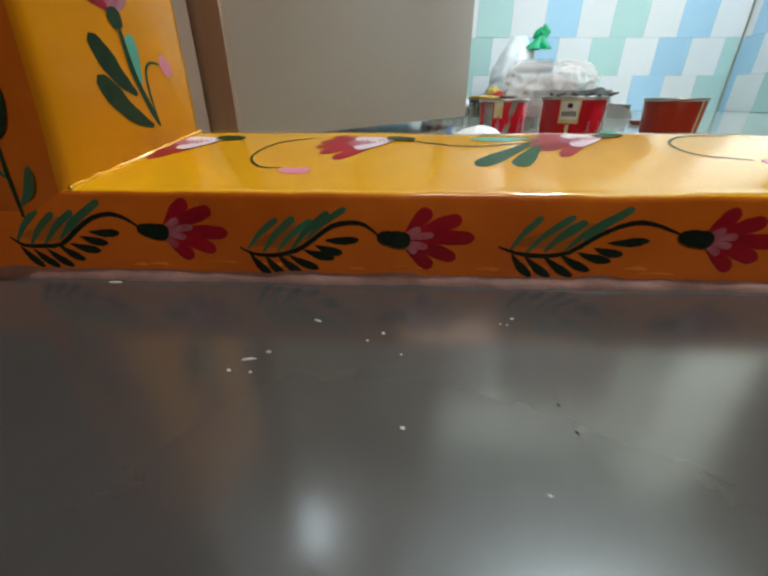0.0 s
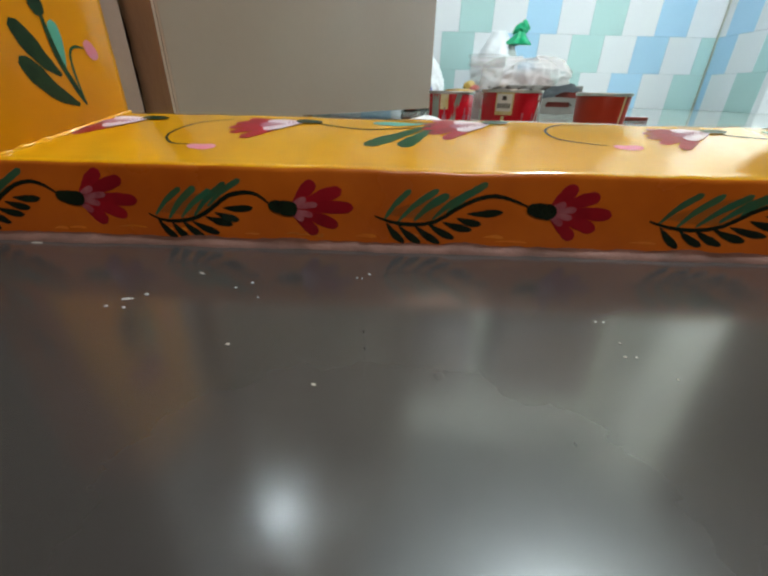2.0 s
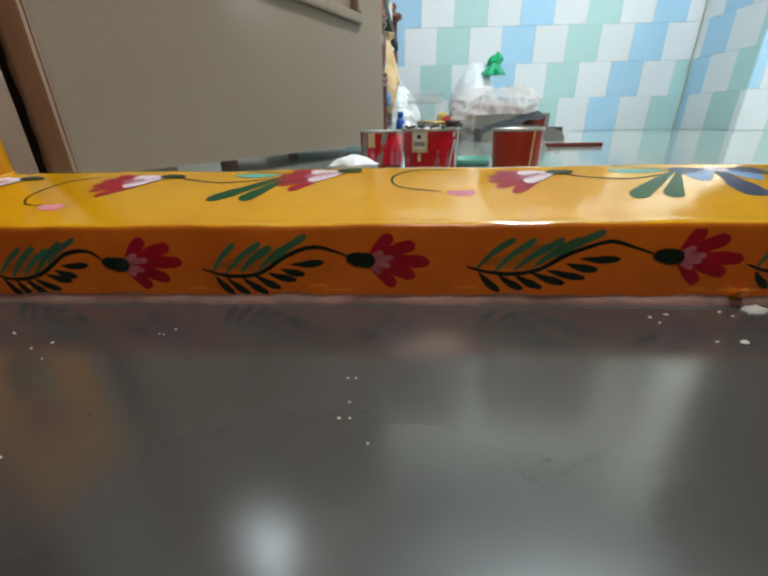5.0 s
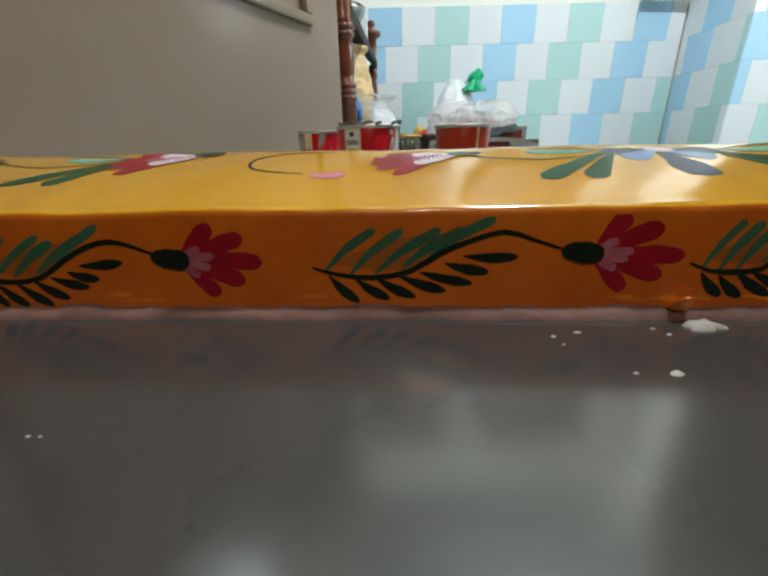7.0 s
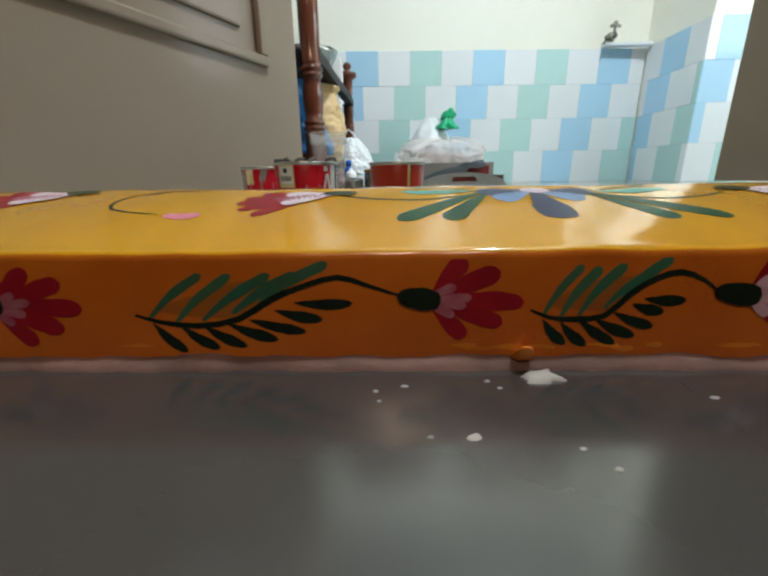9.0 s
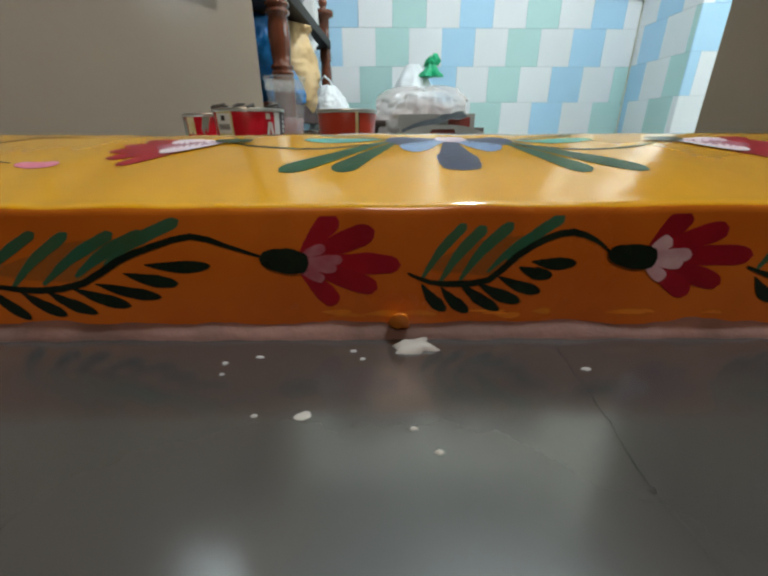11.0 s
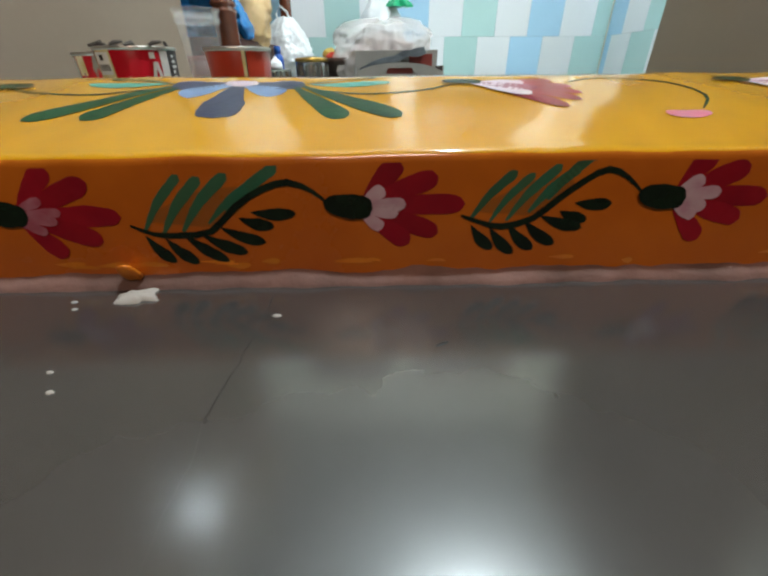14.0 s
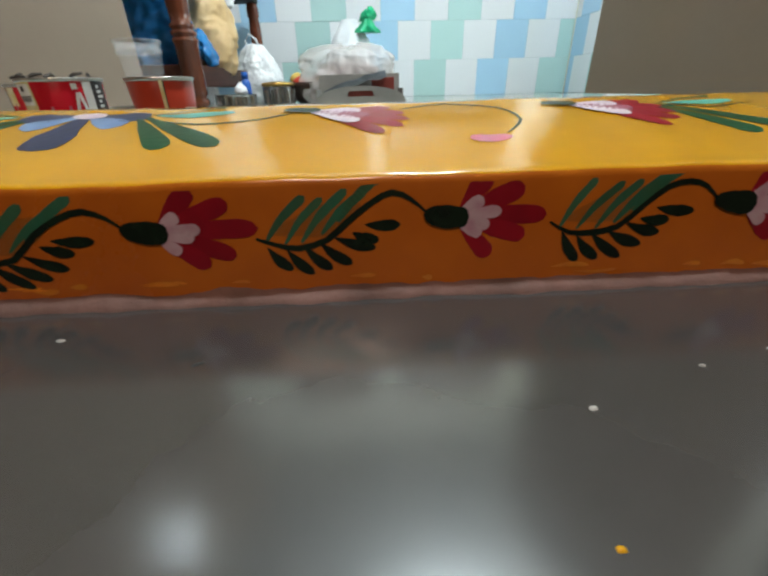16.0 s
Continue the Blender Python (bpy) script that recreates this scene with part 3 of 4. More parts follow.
jamb_stroke("painted_stem", [(0.096, 0.112), (0.091, 0.135), (0.086, 0.165), (0.086, 0.206)], 0.0048, "stem", "bottle_green", 0.0008)
jamb_stroke("painted_leaf", [(0.083, 0.143), (0.071, 0.160), (0.058, 0.194)], 0.0150, "petal", "bottle_green", 0.0006)
jamb_stroke("painted_leaf", [(0.089, 0.112), (0.070, 0.128), (0.053, 0.160)], 0.0165, "petal", "bottle_green", 0.0006)
jamb_stroke("painted_leaf", [(0.089, 0.150), (0.091, 0.172), (0.093, 0.198)], 0.0100, "petal", "teal", 0.0006)
jamb_stroke("painted_stem", [(0.096, 0.116), (0.096, 0.145), (0.099, 0.166), (0.106, 0.174), (0.115, 0.173)], 0.0022, "stem", "leaf_green", 0.0007)
jamb_stroke("painted_bud", [(0.119, 0.182), (0.121, 0.173), (0.124, 0.162)], 0.0115, "bud", "pinkbud", 0.0009)
jamb_stroke("painted_calyx", [(0.086, 0.200), (0.085, 0.208), (0.084, 0.218)], 0.0135, "bud", "bottle_green", 0.0014)
for dx, dz, w in ((-0.036, 0.034, 0.015), (-0.018, 0.048, 0.016), (0.002, 0.052, 0.016), (0.022, 0.042, 0.015)):
    jamb_stroke("painted_petal", [(0.084, 0.214), (0.084 + dx * 0.6, 0.214 + dz * 0.5), (0.084 + dx, 0.214 + dz)], w, "petal", "crimson", 0.0006)
for dx, dz in ((0.006, 0.020), (0.014, 0.018), (-0.004, 0.022)):
    jamb_stroke("painted_highlight", [(0.086, 0.212), (0.086 + dx, 0.212 + dz)], 0.008, "petal", "rose", 0.0012)


def jamb_front(x, z, lift):
    return Vector((x + 0.043, 0.2203 - lift, z))


for pts, w, shape, mat in (([(-0.318, 0.03), (-0.316, 0.07), (-0.312, 0.11), (-0.300, 0.15), (-0.306, 0.20)], 0.0034, "stem", "bottle_green"), ([(-0.314, 0.10), (-0.304, 0.115), (-0.296, 0.140)], 0.008, "leaf", "bottle_green"),
                           ([(-0.316, 0.075), (-0.327, 0.09), (-0.332, 0.115)], 0.008, "leaf", "comb_green"), ([(-0.317, 0.055), (-0.305, 0.066), (-0.297, 0.085)], 0.008, "leaf", "comb_green")):
    part("painted_stem" if shape == "stem" else "painted_leaf", stroke(pts, w, shape, jamb_front, 0.0006), M[mat], jamb_l)

bead = bmesh.new()
rows = []
for j in range(61):
    k = j / 60
    c = jamb_surface(0.1345 * k, 0.0662 + 0.0315 * k, 0)
    r = 0.0020 + 0.0014 * noise.noise(Vector((k * 14, 2, 5))) + 0.0012 * noise.noise(Vector((k * 40, 7, 5)))
    rows.append([bead.verts.new(c + Vector((0.002 + r * math.cos(a), 0, 0.0015 + r * math.sin(a)))) for a in [2 * math.pi * q / 8 for q in range(8)]])
for a, b in zip(rows, rows[1:]):
    for q in range(8):
        bead.faces.new((a[q], a[(q + 1) % 8], b[(q + 1) % 8], b[q]))
part("paint_bead", bead, M["yellow"], threshold, "lumpy bead of yellow paint in the corner", smooth=True)
thing("wall_front_left", slab(-2.2, X0 - 0.072, 0.226, 0.355, 0, 3.3), M["dull_wall"], "dull brown painted room wall", "wall", kind="structure")
thing("wall_front_right", slab(X1 + 0.072, 3.2, 0.226, 0.355, 0, 3.3), M["dull_wall"], "dull brown painted room wall", "wall", kind="structure")
thing("wall_lintel", slab(X0 - 0.074, X1 + 0.074, 0.226, 0.355, 1.70, 3.3), M["dull_wall"], "dull painted wall over the door", "wall", kind="structure")

# ---- the front room ----
thing("floor", slab(-2.2, 3.2, -3.0, 0.36, -0.12, 0.0), M["cement"], "polished dark grey cement floor with splashes of paint", "floor", kind="structure")
thing("wall_room_back", slab(-2.3, 3.3, -3.1, -3.0, -0.1, 3.3), M["dull_wall"], "dull painted room wall", "wall", kind="structure")
thing("wall_room_left", slab(-2.3, -2.2, -3.0, 0.355, -0.1, 3.3), M["dull_wall"], "dull painted room wall", "wall", kind="structure")
thing("wall_room_right", slab(3.2, 3.3, -3.0, 0.355, -0.1, 3.3), M["dull_wall"], "dull painted room wall", "wall", kind="structure")
thing("ceiling", slab(-2.3, 3.3, -3.1, 3.3, 3.3, 3.4), M["white_wall"], "plain white painted ceiling", "ceiling", kind="structure")
# invented fitting, out of view, to go with the warm fill light
lamp = thing("room_fill_lamp", None, None, "added warm fill lamp, out of view in the front room", "lamp", at=pose(0.6, -1.7, 3.16))
part("shade", turned([(0.001, 0.0), (0.30, 0.004), (0.35, 0.02), (0.36, 0.05), (0.33, 0.06)], 40, closed_top=True), M["bulb"], lamp, "dim warm disc of the added fill lamp", smooth=True)
part("holder", turned([(0.12, 0.061), (0.12, 0.09), (0.05, 0.139)], 24, closed_top=True), M["label_white"], lamp, smooth=True)

# ---- inner room: shell ----
thing("floor_inner", slab(-1.5, 3.2, 0.356, 3.14, -0.1, KF), M["terrazzo"], "glossy grey green stone floor of the inner room", "floor", kind="structure")
thing("wall_inner_left", slab(-1.6, -1.5, 0.355, 3.3, -0.1, 3.3), M["dull_wall"], "dull brown painted wall", "wall", kind="structure")
wall_back = thing("wall_inner_back", slab(-1.90, 1.90, 0.019, 0.20, -0.1, 3.3), M["cream"], "cream painted wall above a tiled dado", "wall", kind="structure")
pier = thing("wall_pier", slab(2.265, 3.4, 2.485, 3.3, -0.1, 3.3), M["cream"], "cream painted wall pier with a tiled dado", "wall", kind="structure")
bm = slab(3.2, 3.4, 0.355, 1.1, -0.1, 3.3)
box(bm, 3.2, 3.4, 2.1, 2.485, -0.1, 3.3)
box(bm, 3.2, 3.4, 1.1, 2.1, -0.1, 0.95)
box(bm, 3.2, 3.4, 1.1, 2.1, 1.95, 3.3)
thing("wall_inner_right", bm, M["cream"], "cream painted wall with a window", "wall", kind="structure")
win = thing("window_1", None, None, "small plain glazed window in the side wall", "window", kind="structure", at=pose(3.3, 1.6, 1.45))
bm = bmesh.new()
for a in ((-0.02, 0.02, -0.5, -0.46, -0.5, 0.5), (-0.02, 0.02, 0.46, 0.5, -0.5, 0.5), (-0.02, 0.02, -0.46, 0.46, -0.5, -0.46), (-0.02, 0.02, -0.46, 0.46, 0.46, 0.5), (-0.02, 0.02, -0.02, 0.02, -0.46, 0.46)):
    box(bm, *a)
part("window_frame", bm, M["door"], win)
pane = part("pane", slab(-0.004, 0.004, -0.46, 0.46, -0.46, 0.46), M["glass"], win)
pane.visible_shadow = False
def wall_cupboard(x0, x1, z0, z1, doors):
    ob = thing("wall_cupboard", None, None, "plain brown wooden cupboard hung high on the wall", "cupboard", group="wall cupboards", at=pose((x0 + x1) / 2, 2.80, z0))
    w, h = x1 - x0, z1 - z0
    part("body", slab(-w / 2, w / 2, -0.14, 0.1595, 0, h, 0.004), M["cupboard"], ob)
    for k in range(doors):
        a = -w / 2 + 0.004 + (w - 0.008) * k / doors
        b = -w / 2 + 0.004 + (w - 0.008) * (k + 1) / doors - 0.003
        d = part("door", slab(a, b, -0.160, -0.1405, 0.004, h - 0.004, 0.004), M["cupboard"], ob)
        part("handle", tube([(b - 0.03, -0.172, 0.10), (b - 0.03, -0.172, 0.20)], 0.006), M["chrome"], d)
    return ob


wall_cupboard(0.10, 0.82, 1.58, 2.44, 2)
wall_cupboard(1.03, 1.93, 1.58, 2.44, 2)
tl = thing("tube_light", None, None, "short white tube light hung from the ceiling on two rods", "lamp", at=pose(TUBE[0], TUBE[1] - 0.055, TUBE[2] + 0.07))
part("fitting", slab(-0.20, 0.20, 0, 0.035, -0.025, 0.045, 0.006), M["label_white"], tl)
# unseen plate, added to block the hot spot on the ceiling above
part("ceiling_light_block", slab(-0.21, 0.21, -0.085, 0.195, 0.0465, 0.0520, 0.002), M["label_white"], tl, "added flat white plate that keeps the tube's light off the ceiling")
part("tube", tube([(-0.17, 0.055, 0.012), (0.17, 0.055, 0.012)], 0.013), M["lamp"], tl, "glowing white tube", smooth=True)
for sx in (-0.12, 0.12):
    part("rod", tube([(sx, 0.017, 0.052), (sx, 0.017, 3.3 - TUBE[2] - 0.071)], 0.005), M["label_white"], tl, smooth=True)
for sx in (-0.18, 0.18):
    part("end_cap", slab(sx - 0.012, sx + 0.012, 0.034, 0.070, -0.003, 0.027, 0.003), M["label_white"], tl)

# ---- door frame and leaves ----
def leaf(name, hinge, free, side, label):
    """A panelled door leaf, built along its own x from the hinge, face on -y (side = 1) or +y (side = -1)."""
    h, f = Vector(hinge), Vector(free)
    d = f - h
    w = d.length
    ob = thing(name, None, None, label, "door", group="door leaves", at=pose(h.x, h.y, 0, 0, 0, math.degrees(math.atan2(d.y, d.x))))
    t, z0, z1 = 0.038, 0.083, 1.685
    s = -side
    y0, y1 = sorted((0.0, -s * t))
    pb, pt, pl, pr = 0.398, 0.98, 0.245, w - 0.135
    bm = bmesh.new()
    for a in ((0, w, z0, pb), (0, pl, pb, pt), (pr, w, pb, pt), (0, w, pt, 1.12), (0, pl, 1.12, 1.55), (pr, w, 1.12, 1.55), (0, w, 1.55, z1)):
        box(bm, a[0], a[1], y0, y1, a[2], a[3])
    bmesh.ops.remove_doubles(bm, verts=bm.verts[:], dist=0.0001)
    part("body", bm, M["door"], ob)
    part("hinge_edge", slab(-0.004, -0.0002, y0, y1, z0, z1), M["door_edge"], ob, "bare brown hinge edge")
    for a0, a1 in ((pb, pt), (1.12, 1.55)):
        p = part("panel", slab(pl, pr, *sorted((s * -0.020, s * -0.010)), a0, a1), M["door"], ob)
        bm = bmesh.new()
        ys = sorted((s * -0.012, s * -0.003))
        box(bm, pl + 0.055, pr - 0.055, *ys, a0 + 0.055, a1 - 0.055, 0.006)
        part("raised_field", bm, M["door"], p)
        for k, (u0, u1, v0, v1) in enumerate(((pl - 0.016, pr + 0.016, a0 - 0.016, a0 + 0.008), (pl - 0.016, pr + 0.016, a1 - 0.008, a1 + 0.016), (pl - 0.016, pl + 0.008, a0 + 0.008, a1 - 0.008), (pr - 0.008, pr + 0.016, a0 + 0.008, a1 - 0.008))):
            part("moulding", slab(u0, u1, *sorted((s * -0.006, s * 0.011)), v0, v1, 0.005), M["door"], p)
    for z in (0.35, 1.4):
        part("hinge", tube([(-0.006, s * 0.004, z), (-0.006, s * 0.004, z + 0.09)], 0.006), M["chrome"], ob, smooth=True)
    return ob


leaf("door_leaf", (-0.175, 0.434), (0.206, 1.215), 1, "open panelled door leaf in glossy cream grey paint")
leaf("door_leaf", (1.515, 0.434), (1.420, 1.185), -1, "open panelled door leaf in glossy cream grey paint, in shade")
frame_l = thing("door_frame_1", slab(-0.262, -0.1945, 0.357, 0.392, KF, 1.70, 0.003), M["frame_paint"], "grey brown wooden door frame post", "door frame", kind="structure")
thing("door_frame_2", slab(X1 - 0.020, X1 + 0.052, 0.357, 0.392, KF, 1.70, 0.003), M["frame_paint"], "grey brown wooden door frame post", "door frame", kind="structure")
# ragged dark sheet behind the frame post, painting the gap's shade
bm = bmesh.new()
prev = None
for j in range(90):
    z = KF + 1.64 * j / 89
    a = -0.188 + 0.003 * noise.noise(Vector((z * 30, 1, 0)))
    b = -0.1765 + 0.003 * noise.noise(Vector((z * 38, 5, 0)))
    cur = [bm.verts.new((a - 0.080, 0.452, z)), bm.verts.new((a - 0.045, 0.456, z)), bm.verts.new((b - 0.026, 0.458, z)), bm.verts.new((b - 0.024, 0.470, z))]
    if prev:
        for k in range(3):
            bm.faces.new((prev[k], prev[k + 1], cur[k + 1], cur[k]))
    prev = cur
strip = bmesh.new()
prev = None
for j in range(160):
    z = KF + 0.03 + 1.595 * (j / 159) ** 1.6
    e = -0.2120 + 0.0032 * noise.noise(Vector((z * 26, 3, 0))) + 0.0016 * noise.noise(Vector((z * 90, 6, 0)))
    cur = [strip.verts.new((e, 0.4275, z)), strip.verts.new((e, 0.4215, z)), strip.verts.new((-0.1758, 0.4215, z)), strip.verts.new((-0.1758, 0.4275, z))]
    if prev:
        for k in range(3):
            strip.faces.new((prev[k], prev[k + 1], cur[k + 1], cur[k]))
    prev = cur
part("hinge_strip", strip, M["door_edge"], frame_l, "bare brown strip beside the hinges")
part("rebate_shadow_strip", bm, M["gap_shade"], frame_l, "ragged near-black strip painted as shade in the hinge gap")

# ---- tiled dado ----
TW, TH = 0.2214, 0.2209
TONES = ("tile_white", "tile_green", "tile_white", "tile_blue")


def tile_mesh(w, h, tone):
    bm = slab(0.0004, w - 0.0004, -0.016, 0.0, 0.0004, h - 0.0004)
    es = [e for e in bm.edges if all(v.co.y < -0.01 for v in e.verts)]
    bmesh.ops.bevel(bm, geom=es, offset=0.0014, segments=1, affect="EDGES")
    return mesh_of("tile", bm, M[tone])


TILE = {tone: tile_mesh(TW, TH, tone) for tone in set(TONES)}


def tile_run(parent, at, length, start, rows=4):
    """Tiles along one wall face; start: where, along the face, a white tile begins in the lowest course."""
    for r in range(rows):
        first = start + r * TW / 2
        k0 = math.floor(-first / TW)
        for k in range(k0, k0 + int(length / TW) + 3):
            a = first + k * TW
            b = a + TW
            if b <= 0.004 or a >= length - 0.004:
                continue
            tone = TONES[k % 4]
            lo, hi = max(a, 0), min(b, length)
            me = TILE[tone] if hi - lo > TW - 1e-6 else tile_mesh(hi - lo, TH, tone)
            ob = new("tile", me)
            ob.parent = parent
            ob.matrix_basis = at @ pose(lo, 0, r * TH)


WALL = pose(0.384, 2.968, 0, 0, 0, 2.3)      # the back wall stands a little askew to the threshold
part("grout_bed", slab(-0.98, 1.853, 0.004, 0.0188, KF, KF + 4 * TH - 0.001), M["grout"], wall_back)
tile_run(wall_back, pose(-0.98, 0.015, KF), 2.850, 2.5 * TW + 0.98)
part("grout_bed", slab(2.253, 2.2648, 2.474, 3.020, KF, KF + 4 * TH - 0.001), M["grout"], pier)
tile_run(pier, pose(2.264, 3.018, KF, 0, 0, -90), 0.544, 0.06)
part("grout_bed", slab(2.266, 3.19, 2.473, 2.4848, KF, KF + 4 * TH - 0.001), M["grout"], pier)
tile_run(pier, pose(2.249, 2.484, KF), 0.94, -0.05)
wall_back.matrix_world = WALL
ledge = thing("wall_ledge", slab(1.930, 2.248, 2.962, 3.030, KF + 4 * TH + 0.001, KF + 4 * TH + 0.020, 0.004), M["tile_white"], "narrow white stone ledge on the tiled dado", "ledge", kind="structure")
tap = thing("wall_tap", None, None, "dull chrome bib tap on the wall above the tiles", "tap", at=pose(1.985, 3.028, 0.995))
part("body", tube([(0, 0, 0), (0, -0.05, 0), (-0.012, -0.075, 0.0)], [0.017, 0.017, 0.019]), M["chrome"], tap, smooth=True)
part("wall_flange", turned([(0.03, 0), (0.028, 0.008), (0.018, 0.012)], 20, closed_top=True), M["chrome"], tap, smooth=True, at=pose(0, 0.002, 0, 90, 0, 0))
part("spout", tube([(-0.010, -0.07, 0.0), (-0.045, -0.085, 0.002), (-0.075, -0.095, -0.018), (-0.088, -0.10, -0.055)], [0.015, 0.014, 0.013, 0.014]), M["chrome"], tap, smooth=True)
part("stem", tube([(-0.012, -0.072, 0.01), (-0.012, -0.072, 0.05)], [0.012, 0.009]), M["chrome"], tap, smooth=True)
part("handle", tube([(-0.045, -0.072, 0.055), (-0.012, -0.072, 0.060), (0.022, -0.072, 0.055)], [0.010, 0.012, 0.010]), M["chrome"], tap, smooth=True)
part("knob", turned([(0.010, 0), (0.016, 0.008), (0.012, 0.022)], 16, closed_top=True), M["chrome"], tap, smooth=True, at=pose(-0.012, -0.072, 0.062))


# ---- tins by the threshold ----
def wrap(r0, r1, h, a0, a1, z0, z1, lift=0.0005, n=8, skew=0.0):
    """A patch of print on a tin's side: angles in degrees, 0 towards the threshold, and heights."""
    bm = bmesh.new()
    cols = []
    for i in range(n + 1):
        col = []
        for z, s in ((z0, -skew), (z1, skew)):
            a = radians(a0 + (a1 - a0) * i / n + s - 90)
            r = r0 + (r1 - r0) * z / h + lift
            col.append(bm.verts.new((r * math.cos(a), r * math.sin(a), z)))
        cols.append(col)
    for a, b in zip(cols, cols[1:]):
        bm.faces.new((a[0], b[0], b[1], a[1]))
    return bm


def tin(x, y, r0, r1, h, mat, label, turn=0.0, seed=0.0):
    ob = thing("paint_tin", None, None, label, "paint tin", group="open paint tins", at=pose(x, y, KF + 0.0005, 0, 0, turn))
    part("body", turned([(r0 - 0.003, 0), (r0, 0.003), (r0, 0.006), (r1, h - 0.004), (r1 - 0.001, h - 0.003), (r1 - 0.002, h - 0.006), (r0 - 0.002, 0.008), (0.002, 0.007)], 40, wobble=0.012), mat, ob, smooth=True)
    part("rim", turned([(r1 - 0.0005, h - 0.005), (r1 + 0.0018, h - 0.003), (r1 + 0.0018, h), (r1 - 0.001, h + 0.0008), (r1 - 0.0022, h - 0.003)], 40, wobble=0.012, closed_bottom=False), M["tin_metal"], ob, "bare tin-plate rim", smooth=True)
    part("dried_paint", turned([(0.001, h * 0.55), (r1 * 0.5, h * 0.56), (r1 - 0.003, h * 0.6)], 24, closed_bottom=False), M["dried"], ob, smooth=True)
    return ob


t1 = tin(0.222, 0.805, 0.045, 0.047, 0.073, M["tin_red"], "small red printed paint tin, open and used", 0)
part("print_band", wrap(0.045, 0.047, 0.08, -62, -38, 0.004, 0.068), M["label_grey"], t1)
part("print_emblem", wrap(0.045, 0.047, 0.08, -35, -14, 0.040, 0.068), M["label_gold"], t1)
part("print_arrow", wrap(0.045, 0.047, 0.08, -4, 10, 0.004, 0.068, skew=10), M["label_grey"], t1)
for a in (-28, 26, 44):
    part("print_blot", wrap(0.045, 0.047, 0.08, a, a + 11, 0.004, 0.030), M["rose"], t1)
    part("print_blot", wrap(0.045, 0.047, 0.08, a + 3.5, a + 7.5, 0.030, 0.044), M["rose"], t1)

t2 = tin(0.324, 0.712, 0.051, 0.0545, 0.077, M["tin_red"], "large red printed paint tin with a gold emblem", 0)
part("print_emblem", wrap(0.051, 0.0545, 0.077, -44, -10, 0.036, 0.073, 0.0005), M["label_gold"], t2)
part("emblem_panel", wrap(0.051, 0.0545, 0.077, -41, -13, 0.042, 0.070, 0.0009), M["label_white"], t2)
part("emblem_mark", wrap(0.051, 0.0545, 0.077, -31, -23, 0.060, 0.067, 0.0013), M["ink"], t2)
for k in range(6):
    part("emblem_bar", wrap(0.051, 0.0545, 0.077, -39 + k * 4.2, -36.5 + k * 4.2, 0.047, 0.055, 0.0013, 2), M["ink"], t2)
part("emblem_foot", wrap(0.051, 0.0545, 0.077, -30, -24, 0.020, 0.034, 0.0006), M["label_gold"], t2)
for a in (6, 30):
    part("print_blot", wrap(0.051, 0.0545, 0.077, a, a + 10, 0.003, 0.026), M["rose"], t2)
    part("print_blot", wrap(0.051, 0.0545, 0.077, a + 3, a + 7, 0.026, 0.040), M["rose"], t2)
for a, s in ((42, 6), (56, -6)):
    part("print_stroke", wrap(0.051, 0.0545, 0.077, a, a + 5, 0.004, 0.058, 0.0006, 2, s), M["label_white"], t2)
part("print_stripe", wrap(0.051, 0.0545, 0.077, 60, 74, 0.003, 0.072), M["label_white"], t2)
part("print_panel", wrap(0.051, 0.0545, 0.077, 74, 104, 0.003, 0.073, 0.0006), M["ink"], t2, "black printed panel with white marks")
for k in range(9):
    z = 0.009 + k * 0.0068
    part("panel_bar", wrap(0.051, 0.0545, 0.077, 82, 94 - 3 * (k % 3), z, z + 0.0042, 0.0010, 3), M["label_white"], t2)
part("print_spot", wrap(0.051, 0.0545, 0.077, 44, 52, 0.062, 0.070, 0.0006, 3), M["label_white"], t2)
for k in range(7):
    a = radians(200 + k * 23)
    c = Vector((0.324 + 0.0545 * math.cos(a), 0.712 + 0.0545 * math.sin(a), KF + 0.077))
    q = random.Random(k).uniform
    bits = tube([c + Vector((q(-.008, .008), q(-.006, .004), 0.002)), c + Vector((q(-.004, .012), 0.003, 0.005)), c + Vector((q(0, .02), 0.006, q(0.002, .008)))], [0.002, 0.0028, 0.0015], 6)
    part("paint_crust", bits, M["dried"], t2, at=t2.matrix_world.inverted())

t3 = tin(0.485, 0.690, 0.0410, 0.0460, 0.0745, M["tin_orange"], "plain orange red tapered tin with a gold seam, open", 0)
part("seam", wrap(0.0410, 0.0460, 0.0745, 21, 27, 0.002, 0.0725), M["label_gold"], t3)
part("seam_edge", wrap(0.0410, 0.0460, 0.0745, 27, 29, 0.002, 0.0725), M["ink"], t3)
part("sticker", wrap(0.0410, 0.0460, 0.0745, 58, 92, 0.006, 0.034), M["label_white"], t3)

jar = thing("plastic_jar", None, None, "tall clear plastic jar with a flared rim, empty", "jar", at=pose(0.324, 0.985, KF + 0.0005) @ Matrix.Scale(0.92, 4))
part("residue", turned([(0.030, 0.0065), (0.0325, 0.009), (0.0375, 0.078), (0.001, 0.080)], 32), M["jar_dregs"], jar, "pinkish paint film in the lower half", smooth=True)
for a in (-18, 14):
    part("smudge", wrap(0.035, 0.046, 0.15, a, a + 24, 0.008, 0.038, 0.0009), M["label_grey"], jar)
